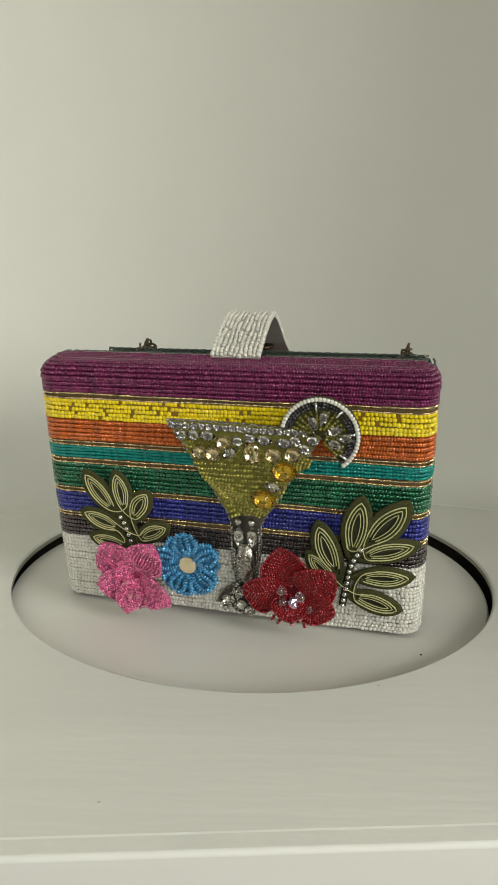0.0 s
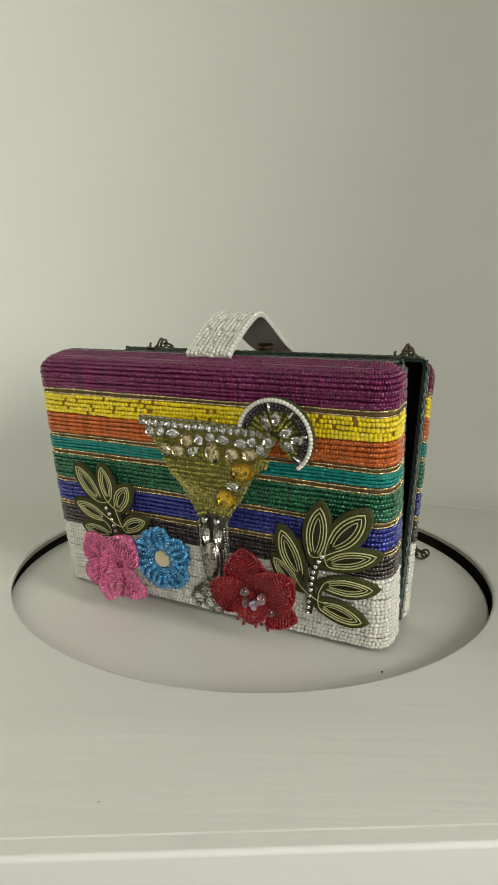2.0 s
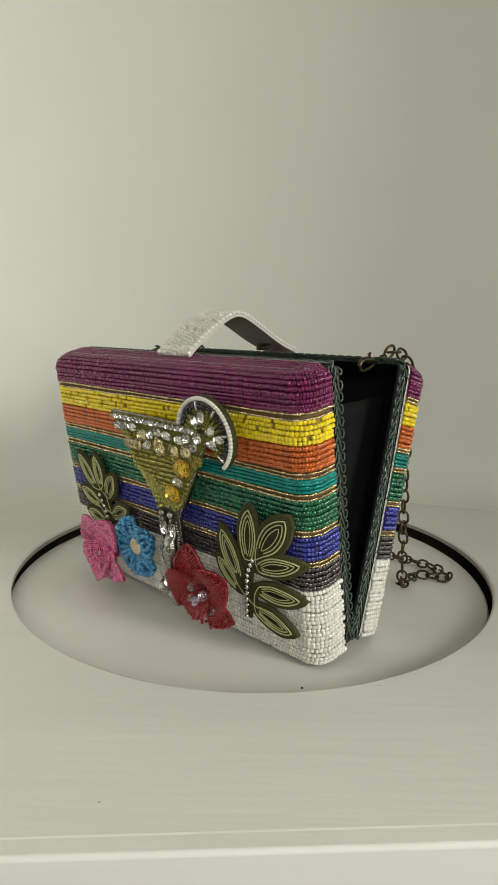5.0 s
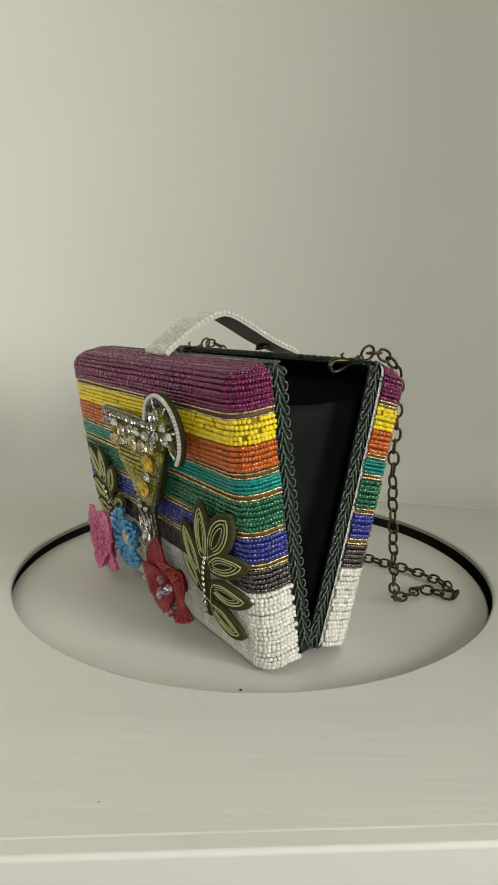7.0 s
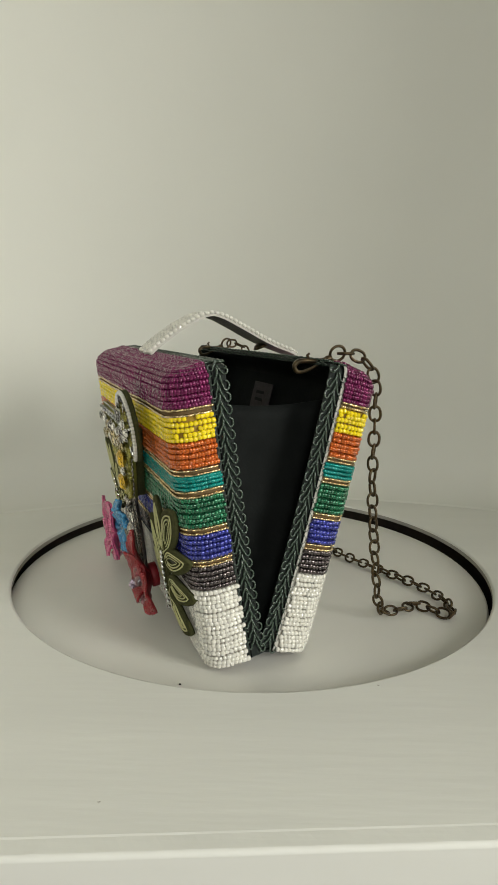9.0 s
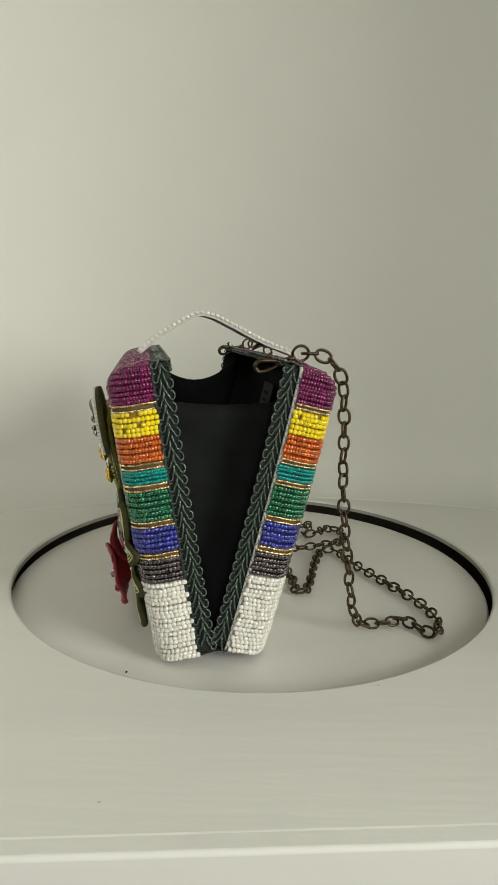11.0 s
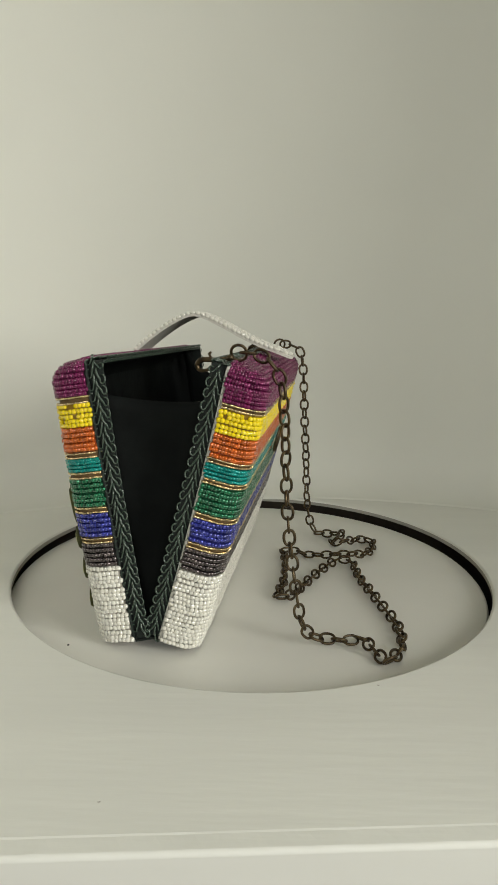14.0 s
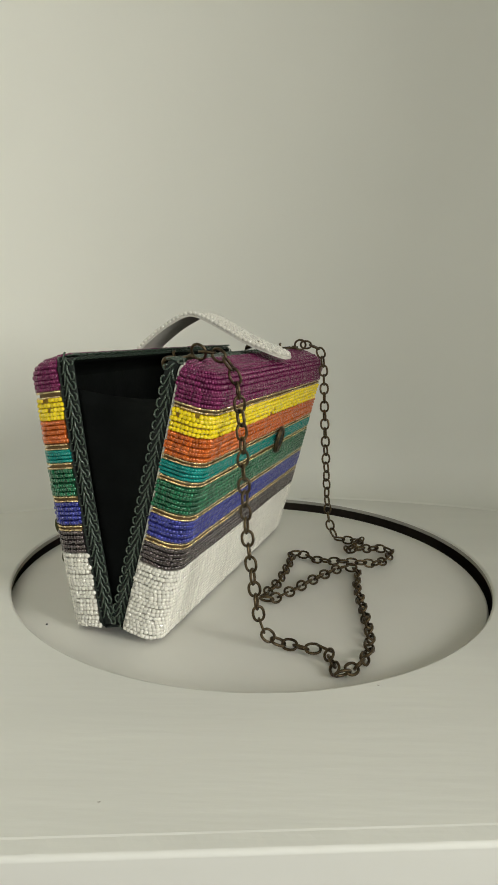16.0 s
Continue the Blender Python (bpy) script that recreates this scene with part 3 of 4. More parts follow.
LIMEBEAD = material("lime_bead", (0.34, 0.31, 0.065), 0.15, 0.6, 0.3, island=0.35)
LIMEPAD = material("lime_cloth", (0.20, 0.19, 0.025), 0.7, vary=0.35, scale=500, bump=0.3, bump_scale=2500)
JETBEAD = material("jet_bead", (0.05, 0.045, 0.055), 0.12, 0.6, 0.8, island=0.6)
PEARL = BEAD["white"]
PINKBEAD = material("pink_bead", (0.66, 0.14, 0.30), 0.10, 0.45, 1.0, island=0.5)
PINKPAD = material("pink_cloth", (0.62, 0.09, 0.24), 0.7, vary=0.3, scale=500)
SKYBEAD = material("sky_blue_bead", (0.065, 0.32, 0.58), 0.08, 0.5, 1.0, island=0.4)
SKYPAD = material("blue_cloth", (0.045, 0.20, 0.38), 0.7, vary=0.3, scale=500)
REDBEAD = material("red_bead", (0.29, 0.005, 0.011), 0.12, 0.35, 0.6, island=0.3)
REDPAD = material("red_cloth", (0.20, 0.004, 0.008), 0.6, vary=0.35, scale=500)


def on_front(x, s, out, spin=0.0, tilt=0.0):
    """A pose on the front face, x and s in millimetres: z points out of it, y up it."""
    s, x = s / 1000, x / 1000
    y = -(DD + BOW * (1 - ((s - HH / 2) / (HH / 2)) ** 2) + out / 1000)
    return MF @ pose(x, y, s, 90, 0, 0) @ pose(0, 0, 0, 0, 0, spin) @ pose(0, 0, 0, 0, -tilt, 0)


def gem_mesh(name, rx, ry, h, mat, sides=8, point=1.0):
    """A faceted stone: girdle, crown and table. point pulls its two ends out."""
    def lp(k, z):
        out = []
        for i in range(sides):
            a = 2 * math.pi * (i + 0.5 * (point == 1.0)) / sides
            c, q = math.cos(a), math.sin(a)
            out.append((rx * k * c, ry * k * math.copysign(abs(q) ** point, q), z))
        return out
    twist = lp(0.80, 0.95 * h)
    twist = [tuple((twist[i][j] + twist[(i + 1) % sides][j]) / 2 for j in range(3)) for i in range(sides)]
    v, f = loft([lp(0.45, 0), lp(1.0, 0.55 * h), twist, lp(0.48, 1.2 * h)], True, True)
    tri = []
    for q in f:                              # the crown is cut in triangles
        tri += [(q[0], q[1], q[2]), (q[0], q[2], q[3])] if len(q) == 4 and min(q) >= sides else [q]
    me = mesh_from(name, v, tri, mat, False)
    if mat in FOILED:                        # stones of glass sit on a mirror foil
        me.materials.append(FOILED[mat])
        me.polygons.foreach_set("material_index", [1 if min(p.vertices) < sides else 0 for p in me.polygons])
    return me


def ball_mesh(name, r, mat, squash=1.0):
    bm = bmesh.new()
    bmesh.ops.create_icosphere(bm, subdivisions=2, radius=r)
    for q in bm.verts:
        q.co.z *= squash
    return bm_mesh(name, bm, mat)


def slab(pts, th, round_by=0.0006):
    """A flat pad with softened edges over an outline in its own plane."""
    c = np.mean(np.array(pts), axis=0)

    def lp(d, z):
        out = []
        for x, y in pts:
            v = np.array((x, y)) - c
            out.append((*(c + v * (1 - d / (np.linalg.norm(v) + 1e-9))), z))
        return out
    return loft([lp(0, 0), lp(0, th - round_by), lp(round_by * 0.5, th - round_by * 0.3), lp(round_by * 1.6, th)], True, True)


def leaf(sprig, base, tip, W, bend, high):
    """A soutache leaf: olive pad, a thick olive border cord and looped lime and dark cords inside."""
    a, b = np.array(base), np.array(tip)
    L = np.linalg.norm(b - a) / 1000
    spin = math.degrees(math.atan2(*(b - a)[::-1]))
    m = MF.inverted() @ on_front(*base, high, spin)
    W = W * 1.16 / 1000

    def curve(k, z, start=0.0, n=16):
        """A nested outline, k of the full width."""
        up = []
        for i in range(n + 1):
            t = i / n
            x = L * (0.5 + (t - 0.5) * (0.35 + 0.65 * k))
            up.append((x, W * k * math.sin(math.pi * t ** 1.12) ** 0.68))
        pts = [(x, y + bend / 1000 * math.sin(math.pi * x / L), z) for x, y in up]
        return pts + [(x, 2 * bend / 1000 * math.sin(math.pi * x / L) - y, z) for x, y, z in pts[-2:0:-1]]

    def laid(verts):
        """The leaf follows the face round to the shell's side."""
        out = []
        for q in verts:
            x, y, z = m @ Vector(q)
            out.append((x, y + 0.0052 * max(0, (abs(x) - 0.088) / 0.017) ** 2, z))
        return out

    pad = curve(0.98, 0)
    v, f = slab([(x, y) for x, y, _ in pad], 0.0018)
    part("leaf", mesh_from("leaf", laid(v), f, DARKCORD), sprig)
    v, f = merged([tube(curve(0.97, 0.0015), 0.00125, 6, True), tube(curve(0.84, 0.0021), 0.0008, 5, True)])
    part("border_cord", mesh_from("border_cord", laid(v), f, OLIVE), sprig)
    v, f = merged([tube(curve(0.60, 0.0020), 0.00075, 5, True), tube(curve(0.30, 0.0020), 0.0008, 5, True)])
    part("dark_cord", mesh_from("dark_cord", laid(v), f, OLIVE), sprig)
    v, f = tube(curve(0.27, 0.0026), 0.00026, 5, True)
    part("lime_cord", mesh_from("lime_cord", laid(v), f, LEAFCORD), sprig)
    open_lines = []
    for k, z in ((0.72, 0.0027), (0.50, 0.0026)):
        ring = curve(k, z)
        n = len(ring)
        open_lines.append([laid([q])[0] for q in ring[2:n - 1]])
    return open_lines


STUD = ball_mesh("crystal_stud", 0.00135, CRYSTAL, 0.8)


def sprig(stem, leaves, dx, ds, label):
    """A sprig: a corded stem with crystal studs, and its leaves. Millimetres on the front face."""
    pts = [tuple(MF.inverted() @ on_front(x + dx, s + ds, 3.6).translation) for x, s in stem]
    line = spline(pts, 6)
    v, f = tube(line, 0.0020, 6, flat=0.6, up=(0, 1, 0))
    ob = part("leaf_sprig", mesh_from("leaf_sprig", v, f, OLIVE), BAG, MF, label)
    lines = []
    for k, (base, tip, w, bend) in enumerate(leaves):
        lines.append(leaf(ob, (base[0] + dx, base[1] + ds), (tip[0] + dx, tip[1] + ds), w, bend, 2.5 + 0.35 * (k % 2)))
    for level, z in ((0, 0.00042), (1, 0.00036)):   # lime piping, running on from leaf to leaf
        for k, loop in enumerate(lines):
            v, f = tube(loop[level], z, 5, up=(0, 1, 0))
            part("lime_cord", mesh_from("lime_cord", v, f, LEAFCORD), ob)
            if level == 0 and k + 1 < len(lines):
                a, b, c, d = (np.array(q) for q in (loop[0][4], loop[0][0], lines[k + 1][0][-1], lines[k + 1][0][-5]))
                if np.linalg.norm(b - c) < 0.017:
                    valley = spline([a, b, (b + c) / 2 + 0.35 * ((b - a) + (c - d)) / 2, c, d], 5)
                    v, f = tube(valley, z, 5, up=(0, 1, 0))
                    part("lime_cord", mesh_from("lime_cord", v, f, LEAFCORD), ob)
                    v, f = tube(valley + np.array([0, 0.0009, 0]), 0.0013, 6, up=(0, 1, 0))
                    part("border_cord", mesh_from("border_cord", v, f, OLIVE), ob)
    mid, tan, _ = resample(line, 0.0034)
    for p in mid:
        part("crystal_stud", STUD, ob, pose(p[0], p[1] - 0.0028, p[2], 90, 0, 0))
    return ob


sprig([(66, 18), (68, 32), (70.5, 46), (76, 57)],
      [((65, 35), (51.5, 69), 6.0, 1.2), ((70, 47), (75, 85.5), 6.2, 0.6), ((74.5, 55), (98.5, 83.5), 7.0, -0.6), ((72, 49), (105, 58.5), 5.4, 1.2),
       ((70, 37), (103.5, 38.5), 5.2, 1.0), ((67.5, 27), (98, 18.5), 5.4, 0.6), ((64, 31), (46, 50.5), 4.6, 0.6)], 0.3, 1.2,
      "olive green corded leaf sprig with crystal studs")
sprig([(-56, 41), (-58, 50), (-60, 57), (-63, 63)],
      [((-64, 61), (-84, 88), 5.6, 0.5), ((-60, 62), (-63.5, 89.5), 5.2, -0.6), ((-56.5, 57), (-44.5, 78), 5.6, 1.0), ((-55, 46), (-33.5, 57), 4.8, 0.8),
       ((-60, 52), (-88, 62.5), 5.2, 0.6), ((-57, 42), (-84, 46.5), 4.8, 0.6)], 1.1, 1.3,
      "small olive green corded leaf sprig with crystal studs")


# cocktail glass
def glass():
    outline_pts = [(-29.5, 121.5), (12, 121.0), (54.0, 118.8), (45, 105), (34.5, 88), (23.5, 70), (20.5, 64), (20.3, 48), (17.5, 32), (14, 27), (18, 18), (15, 8.5), (7, 9),
                   (-6, 13.5), (-3, 20), (6, 27), (4.5, 36), (3.8, 50), (4.0, 64), (2.5, 70), (-8, 88), (-20, 107)]
    flat = [(x / 1000, s / 1000 - 0.07) for x, s in outline_pts]
    place = on_front(1.3, 72.2, 5.5)
    v, f = slab(flat[:6] + flat[-3:], 0.0030)
    ob = part("cocktail_glass", mesh_from("cocktail_glass", v, f, LIMEPAD), BAG, place, "beaded cocktail glass motif with crystals and silver stem")

    def at(x, s, z, spin=0.0):
        return pose(x / 1000, s / 1000 - 0.07, z / 1000, 0, 0, spin)

    v, f = slab(flat[5:-2], 0.0028)
    part("stem_pad", mesh_from("stem_pad", v, f, DARKSILVER), ob)
    small_pad = [(0.011 + (x - 0.011) * 0.8, y * 0.9) for x, y in flat[:6] + flat[-3:]]
    v, f = slab(small_pad, 0.0056)
    part("padding", mesh_from("padding", v, f, OLIVE), ob, pose(0, 0, -0.0056))
    edge = [(x, y, 0.0022) for x, y in flat] + [(*flat[0], 0.0022)]
    e = np.array(edge)
    fine, tan, _ = resample(e, 0.0010)
    twist = [fine[i] + 0.0004 * np.array([0, 0, math.cos(i * 1.6)]) + 0.0004 * math.sin(i * 1.6) * np.cross(tan[i], (0, 0, 1)) for i in range(len(fine))]
    v, f = tube(twist, 0.00062, 5, True)
    part("twisted_edging", mesh_from("twisted_edging", v, f, SILVER), ob, label="twisted silver cord edging")
    # olive drink: curved strings of beads
    for k in range(21):
        s = 70 + 2.22 * k
        lo, hi = -(s - 70) * 0.625 + 4.3, (s - 70) * 0.615 + 22
        xs = np.linspace(lo + 0.4, hi - 0.4, 16)
        path = [(x / 1000, (s + 2.2 * math.sin((x - lo) / (hi - lo + 1) * 3.1 + 0.4 * k) - 1.2 - 0.10 * (x - lo) * (k > 6)) / 1000 - 0.07, 0.0036) for x in xs]
        part("bead_string", bead_string(path, (0, 0, 1), 0.0018, 0.00115, 0.0011, LIMEBEAD, 0.93, 0.02, 0.1), ob)
    small = gem_mesh("rim_crystal", 0.0021, 0.0021, 0.0020, CUTGLASS, 8)
    for k in range(19):
        part("rim_crystal", small, ob, at(-26.0 + 4.1 * k, 119.2 - 0.05 * k, 3.4, 17 * k))
    navette = gem_mesh("navette_crystal", 0.0048, 0.0027, 0.0026, CUTGLASS, 10, 1.5)
    cushion = gem_mesh("cushion_crystal", 0.0031, 0.0030, 0.0027, CUTGLASS, 8)
    for g, x, s, spin in ((cushion, -20.5, 114.6, 10), (cushion, -14, 114.8, 40), (navette, -6.2, 114.8, -5), (cushion, 9.6, 112.6, 70), (navette, 23.8, 113.8, -6), (navette, 34.2, 112.9, -4),
                          (cushion, 48.6, 115.2, 20), (cushion, 44.6, 110.4, 50), (navette, 5.4, 106.0, 30), (navette, 28.3, 88.6, -8), (cushion, 40, 114.5, 15), (cushion, 16.5, 114.6, 5)):
        part("crystal", g, ob, at(x, s, 4.5, spin))
    square = gem_mesh("champagne_stone", 0.0044, 0.0040, 0.0030, CHAMPAGNE, 8)
    oval = gem_mesh("champagne_stone", 0.0045, 0.0063, 0.0032, CHAMPAGNE, 12)
    for g, x, s, spin in ((square, 2.4, 111.6, 22), (square, -11, 105.2, 5), (square, -3.5, 105.2, 30), (oval, 17.2, 106.8, 8), (square, 28.6, 106.4, 0), (square, 38.6, 107.2, 18)):
        part("champagne_stone", g, ob, at(x, s, 4.5, spin))
    big = gem_mesh("amber_stone", 0.0068, 0.0054, 0.0040, AMBER, 12)
    part("amber_stone", big, ob, at(34.2, 97.6, 4.5, 12))
    part("amber_stone", big, ob, at(23.2, 81.4, 4.5, -4))
    # silver stem
    bag_piece = gem_mesh("baguette_crystal", 0.0030, 0.0066, 0.0030, CUTGLASS, 8)
    for x in (8.6, 16.0):
        part("baguette_crystal", bag_piece, ob, at(x, 57.6, 3.0))
        part("silver_ball", ball_mesh("silver_ball", 0.0022, SILVER), ob, at(x, 66.2, 4.2))
    for side in (-1, 1):
        path = [((12.2 + side * w) / 1000, q / 1000 - 0.07, 0.0036) for q, w in ((63, 7.4), (56, 7.6), (48, 7.6), (40, 6.6), (33, 5.2), (28, 3.4))]
        part("silver_string", bead_string(path, (0, 0, 1), 0.0017, 0.0010, 0.0010, SILVER, 0.92, 0, 0.12), ob)
        path = [((12.2 + side * w) / 1000, q / 1000 - 0.07, 0.0034) for q, w in ((50, 6.0), (44, 6.2), (38, 5.2), (32, 4.0))]
        part("silver_string", bead_string(path, (0, 0, 1), 0.0017, 0.0010, 0.0010, SILVER, 0.92, 0, 0.12), ob)
    knot = spline([(0.0105, 0.0520, 0.003), (0.012, 0.0485, 0.0046), (0.0122, 0.043, 0.0058), (0.0120, 0.036, 0.0052), (0.0115, 0.030, 0.0036)], 5)
    knot = [(x, y - 0.07, z) for x, y, z in knot]
    v, f = tube(knot, [0.0036 + 0.0018 * math.sin(math.pi * i / (len(knot) - 1)) for i in range(len(knot))], 14, flat=0.7)
    part("silver_stem", mesh_from("silver_stem", v, f, SILVER), ob, label="scroll-engraved aged silver stem")
    for cx, cy, sg in ((9.8, 46.5, 1), (14.6, 47, -1), (10.5, 41.2, -1), (15, 41.6, 1)):
        cur = []
        for i in range(22):
            a = i * 0.55
            r = 0.0004 + 0.000085 * i
            cur.append(((cx / 1000) + sg * r * math.cos(a), cy / 1000 - 0.07 + r * math.sin(a), 0.0092 - 45 * ((cx / 1000 - 0.0121) ** 2)))
        v, f = tube(cur, 0.00032, 4)
        part("scroll", mesh_from("scroll", v, f, SILVER), ob)
    rng = random.Random(5)
    ball = ball_mesh("silver_ball", 0.0014, SILVER)
    for i in range(60):
        t = i / 59
        s = 28 - 18 * t
        x = 11 + (rng.uniform(-1, 1) * (3.5 + 7.5 * t)) - 2.5 * t
        part("silver_ball", ball, ob, at(x, s, 3.4 + rng.uniform(0, 0.8)))
    tri = gem_mesh("foot_crystal", 0.0044, 0.0036, 0.0026, CUTGLASS, 6)
    for x, s, spin in ((1.5, 17.5, 20), (9.0, 14.5, 60), (13.5, 12.0, 10), (7.5, 22.5, 35)):
        part("foot_crystal", tri, ob, at(x, s, 4.9, spin))
    return ob


glass()


# lime slice on the rim of the glass
def lime_slice():
    r, a0, a1 = 0.0201, radians(-52), radians(168)
    ang = np.linspace(a0, a1, 40)
    place = on_front(52.8, 119.2, 6.4)
    v, f = slab([(0.0, 0.0)] * 1 + [(r * math.cos(a), r * math.sin(a)) for a in ang], 0.0028)
    ob = part("lime_slice", mesh_from("lime_slice", v, f, OLIVE), BAG, place, "beaded lime slice with white rind and crystal pips")

    def arc(q, z, b0=0.0, b1=0.0):
        return [(q * math.cos(a), q * math.sin(a), z) for a in np.linspace(a0 + b0, a1 - b1, 50)]

    bead_row(arc(0.0190, 0.0034), (0, 0, 1), 0.0019, 0.00125, 0.0012, PEARL, "rind_bead", ob)
    for q in (0.0168, 0.0152):
        part("dark_rind", bead_string(arc(q, 0.0032, 0.02, 0.02), (0, 0, 1), 0.0017, 0.0010, 0.0010, JETBEAD, 0.9, 0.05, 0.2), ob)
    for k in range(17):
        a = a0 + 0.10 + (a1 - a0 - 0.2) * k / 16
        path = [(q * math.cos(a), q * math.sin(a), 0.0033) for q in np.linspace(0.0035 + 0.003 * (k % 2), 0.0138, 6)]
        part("bead_string", bead_string(path, (0, 0, 1), 0.0016, 0.0009, 0.0009, LIMEBEAD, 0.92, 0.0, 0.1), ob)
    pip = gem_mesh("pip_crystal", 0.0044, 0.0023, 0.0024, CUTGLASS, 10, 1.3)
    for a, q in ((112, 0.0085), (78, 0.0105), (28, 0.0085), (-20, 0.0085), (2, 0.0130)):
        part("pip_crystal", pip, ob, pose(q * math.cos(radians(a)), q * math.sin(radians(a)), 0.0044, 0, 0, a))
    for a in (96, 52, 8, -38):
        v, f = tube([(0.0132 * math.cos(radians(a)), 0.0132 * math.sin(radians(a)), 0.0046), (0.0178 * math.cos(radians(a)), 0.0178 * math.sin(radians(a)), 0.0046)], 0.0007, 6)
        part("bugle_bead", mesh_from("bugle_bead", v, f, CRYSTAL), ob)
    return ob


lime_slice()


# flowers
def petal_mesh(L, W, cup, pad, bead, mode, fat=0.75, size=0.0016, slim=1.0, strands=7):
    """A cupped petal pad covered with strings of beads: fanned out, or in a herringbone from its midrib."""
    def lift(x, y):
        return cup * ((y / W) ** 2) * 0.6 + cup * math.sin(math.pi * min(1, x / L)) * 0.5 - 0.0022 * max(0, x / L - 0.7) / 0.3

    def wide(t):
        return W * math.sin(math.pi * min(1, max(0, t)) ** fat) ** 0.75 if 0 < t < 1 else 0.0006
    loops = []
    n = 9
    for i in range(n + 1):
        t = i / n
        w = max(0.0008, wide(0.02 + 0.97 * t))
        top = [(L * t * (0.5 + 0.5 * slim), w * q * slim, lift(L * t, w * q)) for q in (-1, -0.6, -0.2, 0.2, 0.6, 1)]
        loops.append(top + [(x, y * 0.96, z - 0.0009) for x, y, z in top[::-1]])
    pv, pf = loft(loops, True, True)
    strings = []
    if mode == "fan":
        for k in range(strands):
            q = -1 + 2 * (k + 0.5) / strands
            path = [(L * t, wide(min(t, 0.96)) * q * 0.95, 0) for t in np.linspace(0.06, 1.0 - 0.13 * q * q, 8)]
            ruffle = 0.0010 * (k % 2) if strands == 5 else 0
            strings.append([(x, y, lift(x, y) + size * 0.45 + ruffle) for x, y, _ in path])
    else:
        for k in range(15):
            t0 = 0.04 + 0.062 * k
            for sg in (-1, 1):
                path = []
                for j in range(7):
                    t = t0 + 0.035 * j
                    y = sg * (0.0004 + W * 0.98 * j / 6)
                    if t < 0.97 and abs(y) <= wide(t) * 0.98:
                        path.append((L * t, y, lift(L * t, y) + size * 0.45))
                if len(path) > 2:
                    strings.append(path)
        strings.append([(L * t, 0, lift(L * t, 0) + size * 0.6) for t in np.linspace(0.05, 0.97, 8)])
        for sg in (-1, 1):                   # a string along the edge
            strings.append([(L * t, sg * wide(t) * 0.97, lift(L * t, wide(t)) + size * 0.25) for t in np.linspace(0.08, 0.98, 12)])
    fat_bead = 1.15 if strands == 5 else 0.57
    bv, bf = merged([bead_geo(p, (0, 0, 1), size, size * fat_bead, size * fat_bead, 0.92, 0, 0.1) for p in strings])
    me = mesh_from("petal", [*pv, *bv], [*pf, *[tuple(i + len(pv) for i in q) for q in bf]], pad)
    me.materials.append(bead)
    k = len(pf)
    me.polygons.foreach_set("material_index", [0 if i < k else 1 for i in range(len(me.polygons))])
    return me


def disc_mesh(name, r, th, mat, n=20):
    v, f = slab([(r * math.cos(2 * math.pi * k / n), r * math.sin(2 * math.pi * k / n)) for k in range(n)], th, 0.0005)
    return mesh_from(name, v, f, mat)


# blue flower: five fanned petals round a gold button
FB = part("blue_flower", disc_mesh("blue_flower", 0.0085, 0.003, SKYPAD), BAG, on_front(-19.8, 39.4, 4.6), "turquoise blue beaded flower with a gold button")
for k in range(5):
    me = petal_mesh(0.0178, 0.0118, 0.0036, SKYPAD, SKYBEAD, "fan", 1.75, 0.0014, 0.80, 5)
    part("petal", me, FB, pose(0, 0, 0.0034, 0, 0, 72 * k + 100) @ pose(0.0026, 0, 0, DICE.uniform(-6, 6), -14, 0))
part("gold_button", disc_mesh("gold_button", 0.0052, 0.0022, MOTHER, 24), FB, pose(0, 0, 0.0062), "flat pale gold button")

# pink flower with a spray of crystals
FP = part("pink_flower", disc_mesh("pink_flower", 0.007, 0.004, PINKPAD), BAG, on_front(-52.5, 27.9, 5.0), "pink beaded flower with hanging crystal beads")
for spin, L, W, tilt in ((60, 0.0265, 0.0135, 18), (130, 0.0275, 0.0130, 18), (196, 0.0225, 0.0105, 28), (262, 0.0215, 0.0088, 42), (332, 0.0265, 0.0092, 24)):
    me = petal_mesh(L, W, 0.0030, PINKPAD, PINKBEAD, "fan", 1.25, 0.0014, 0.95, 13)
    part("petal", me, FP, pose(0, 0, 0.0045, 0, 0, spin) @ pose(0.0015, 0, 0, 0, -tilt, 0))
PINKGLASS = material("pink_crystal", (0.85, 0.30, 0.42), 0.06, 0.2, 0.8, transmit=0.45, vary=0.2, scale=300)
drop = gem_mesh("crystal_bead", 0.0026, 0.0022, 0.0040, PINKGLASS, 8)
for x, y, z, a in ((-6, -8, 9, 30), (-2, -9, 12, 80), (3, -8.5, 11, 10), (6, -12, 9, 50), (0, -15, 10, 20), (-6, -14, 9, 65), (4, -16, 8, 35)):
    part("crystal_bead", drop, FP, pose(x / 1000, y / 1000, z / 1000, 20, 15, a))
v, f = tube([(-0.009, -0.006, 0.011), (-0.002, 0.000, 0.012)], 0.0010, 7)
part("bugle_bead", mesh_from("bugle_bead", v, f, PINKGLASS), FP)
for k in range(9):
    x = -0.012 + 0.0030 * k
    stalk = [(x * 0.4, -0.006, 0.006), (x * 0.8, -0.013, 0.0105), (x * 1.1, -0.0160 - 0.002 * (k % 2), 0.0115)]
    part("bead_fringe", bead_string(spline(stalk, 4), (0, 0, 1), 0.0018, 0.0010, 0.0010, PINKBEAD, 0.92, 0, 0.1), FP)

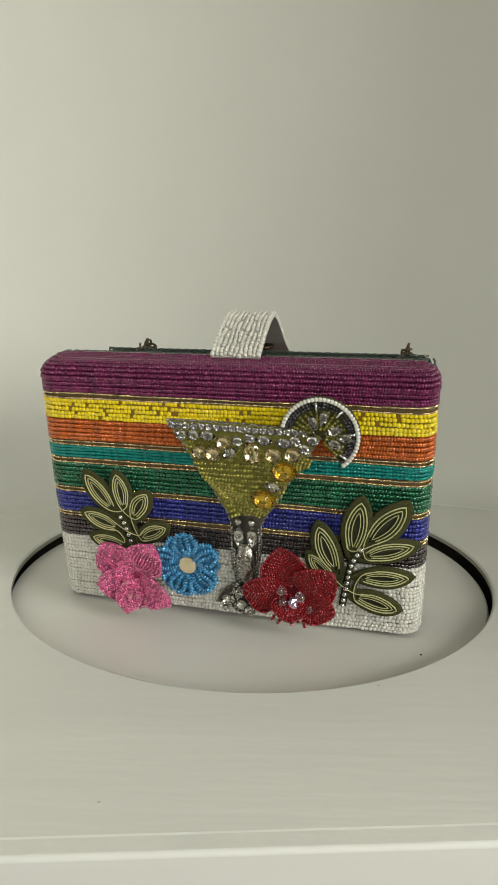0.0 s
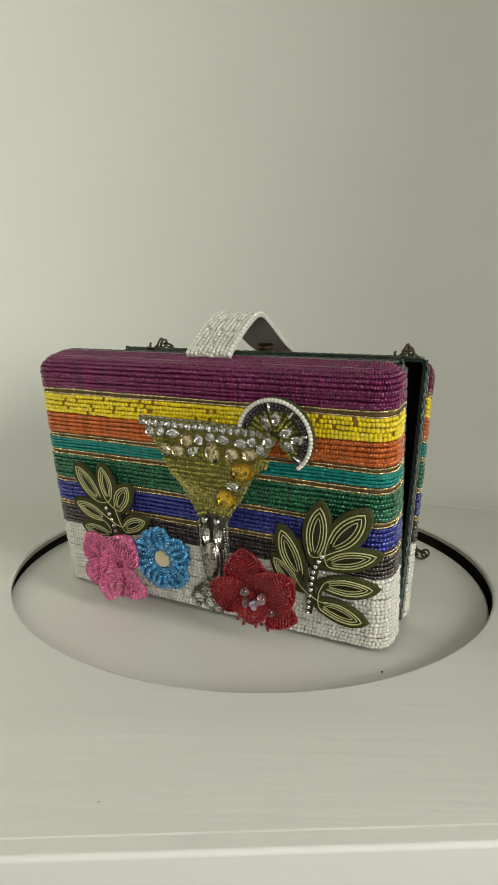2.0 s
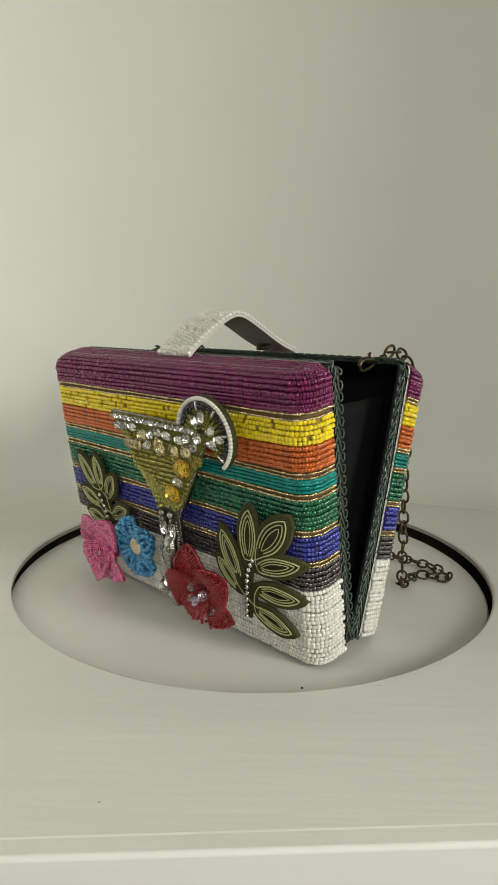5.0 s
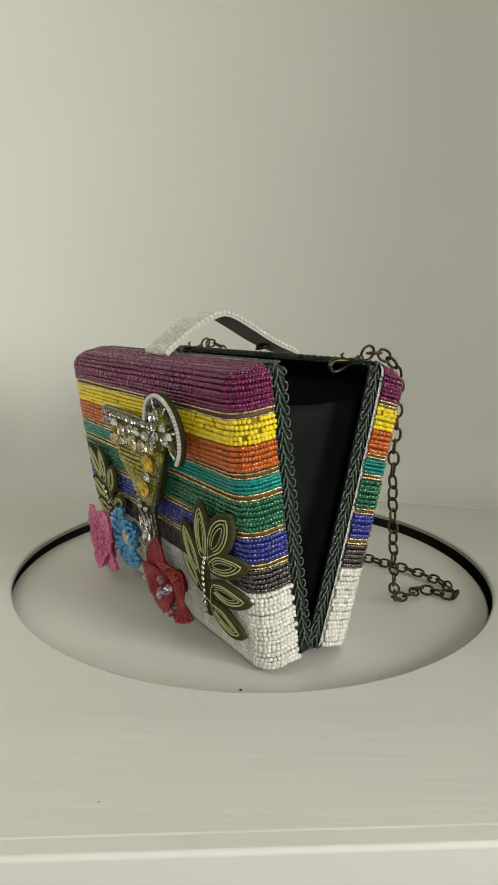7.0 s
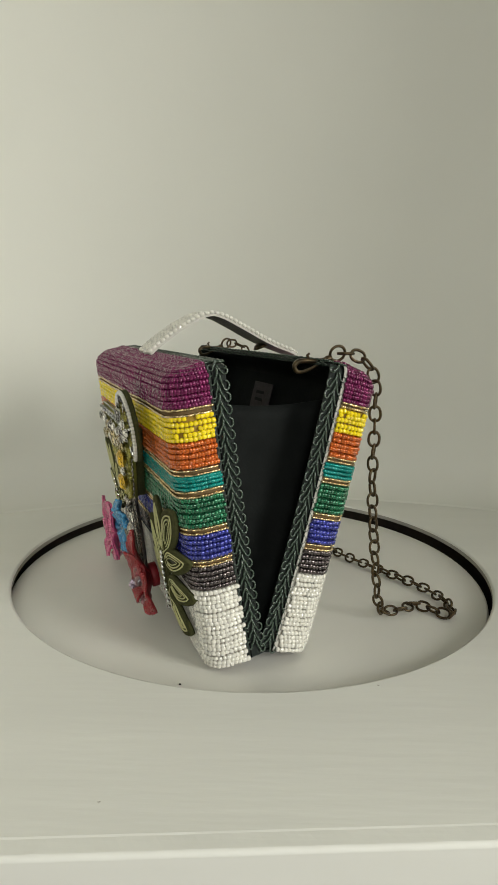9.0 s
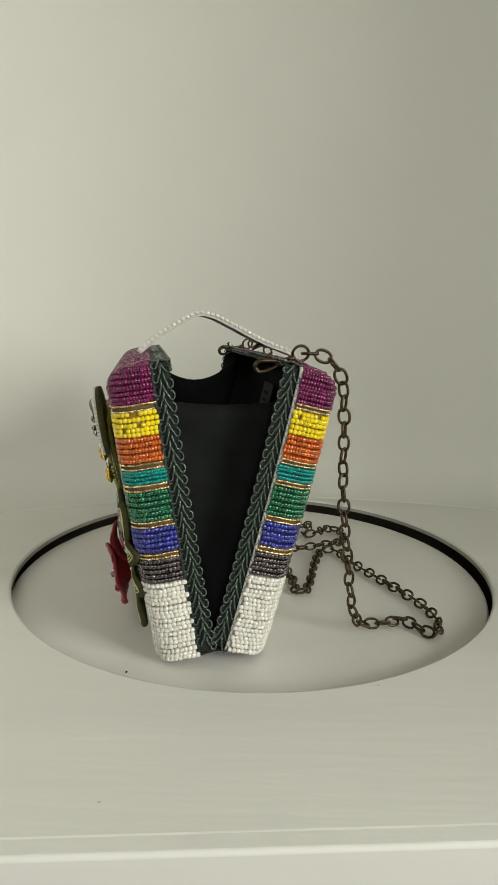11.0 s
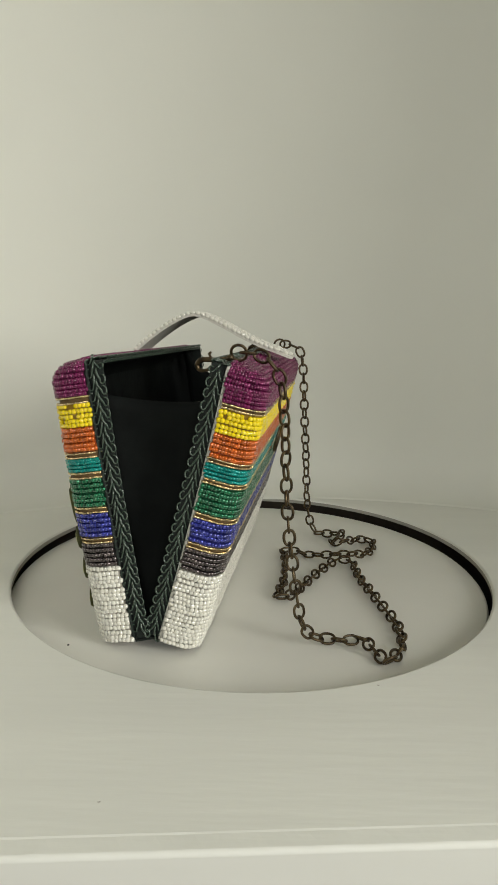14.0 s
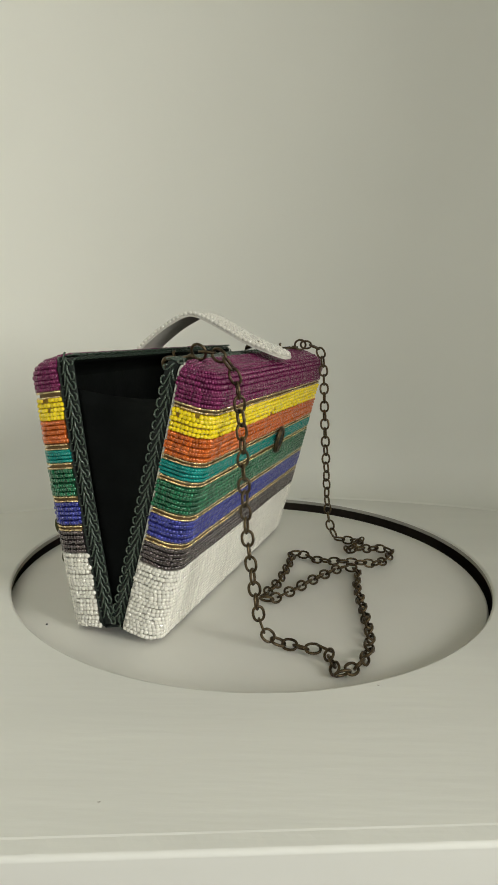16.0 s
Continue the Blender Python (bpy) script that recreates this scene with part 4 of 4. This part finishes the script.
# red flower with clear beads in its heart
FR = part("red_flower", disc_mesh("red_flower", 0.007, 0.004, REDPAD), BAG, on_front(39.8, 29.5, 5.2), "deep red beaded flower with clear glass beads")
for spin, L, W, tilt, roll in ((104, 0.0272, 0.0130, 14, 0), (34, 0.0272, 0.0132, 18, 8), (178, 0.0268, 0.0124, 18, -8), (334, 0.0250, 0.0104, 14, 0), (262, 0.0165, 0.0098, 42, 0)):
    me = petal_mesh(L, W, 0.0034, REDPAD, REDBEAD, "herring", 1.2, 0.0013)
    part("petal", me, FR, pose(0, 0, 0.0042, 0, 0, spin) @ pose(0.0012, 0, 0, roll, -tilt, 0))
clear = ball_mesh("glass_bead", 0.0031, GLASSBEAD, 0.85)
for x, y, z in ((-5.5, 2.5, 10), (-4.5, -3.5, 11.5), (5.0, 0.5, 11.5), (9, -8, 9)):
    part("glass_bead", clear, FR, pose(x / 1000, y / 1000, z / 1000, DICE.uniform(-40, 40), DICE.uniform(-40, 40), 0))
IRIS = material("iridescent_crystal", (0.62, 0.48, 0.66), 0.04, 0.7, 0.8, vary=0.5, scale=500)
cube = gem_mesh("faceted_bead", 0.0030, 0.0030, 0.0050, IRIS, 6)
part("faceted_bead", cube, FR, pose(0.0005, -0.0005, 0.0115, 25, 20, 12), "iridescent faceted bead")
for x, y, z, a in ((-4, -13, 8, 20), (4, -12, 9, 70), (0, -9, 10.5, 40)):
    part("crystal_bead", gem_mesh("crystal_bead", 0.0022, 0.0020, 0.0034, material("rose_crystal", (0.62, 0.30, 0.34), 0.06, 0.3, 0.8, transmit=0.4), 8), FR,
         pose(x / 1000, y / 1000, z / 1000, 30, 10, a))
for k in range(7):
    x = -0.010 + 0.0034 * k
    stalk = [(x * 0.4, -0.006, 0.006), (x * 0.8, -0.012, 0.0100), (x * 1.1, -0.0165 - 0.002 * (k % 2), 0.0105)]
    part("bead_fringe", bead_string(spline(stalk, 4), (0, 0, 1), 0.0017, 0.0010, 0.0010, REDBEAD, 0.92, 0, 0.1), FR)


# oval plate on the back, and the lining's label
def back_plate():
    m = MB @ pose(0.0140, -(DD + 0.0030), 0.0985, 90, 0, 0)
    v, f = slab([(0.0058 * math.cos(a), 0.0095 * math.sin(a)) for a in (2 * math.pi * k / 28 for k in range(28))], 0.0018, 0.0008)
    ob = part("oval_plate", mesh_from("oval_plate", v, f, BRASS), BAG, m, "small oval brass plate on the back")
    v, f = tube([(0.0048 * math.cos(a), 0.0083 * math.sin(a), 0.0019) for a in (2 * math.pi * k / 28 for k in range(28))], 0.0006, 5, True)
    part("raised_rim", mesh_from("raised_rim", v, f, BRASS), ob)
    v, f = slab([(0.0016 * math.cos(a), 0.0042 * math.sin(a)) for a in (2 * math.pi * k / 16 for k in range(16))], 0.0006, 0.0002)
    part("dark_inset", mesh_from("dark_inset", v, f, TAPE), ob, pose(0, 0, 0.0017))


back_plate()
LABELCLOTH = material("label_cloth", (0.034, 0.026, 0.026), 0.7, vary=0.3, scale=300)
TAG = part("cloth_label", box_mesh("cloth_label", (-0.017, -0.0004, -0.009), (0.013, 0.0004, 0.009), LABELCLOTH), BAG, MB @ pose(0.02, -(DD - 0.0065) + 0.0005, 0.125), "dim cloth label sewn in the lining")
for k in range(2):
    part("label_print", box_mesh("label_print", (-0.006, 0.0004, -0.001), (0.006, 0.0008, 0.001), LINING), TAG, pose(0, 0, 0.002 - 0.005 * k))


def motions():
    rate, lean = -6.0412, -14.05
    steps = [0.25 * k for k in range(65)]
    walk(TABLE, [(t, pose(0, 0, 0, 0, 0, rate * t)) for t in steps])
    walk(BAG, [(t, pose(0, 0, 0, 0, 0, lean + 0.5 + rate * t)) for t in steps])
    walk(CHAIN, [(t, pose(0, 0, 0, 0, 0, lean + rate * t)) for t in steps])


motions()
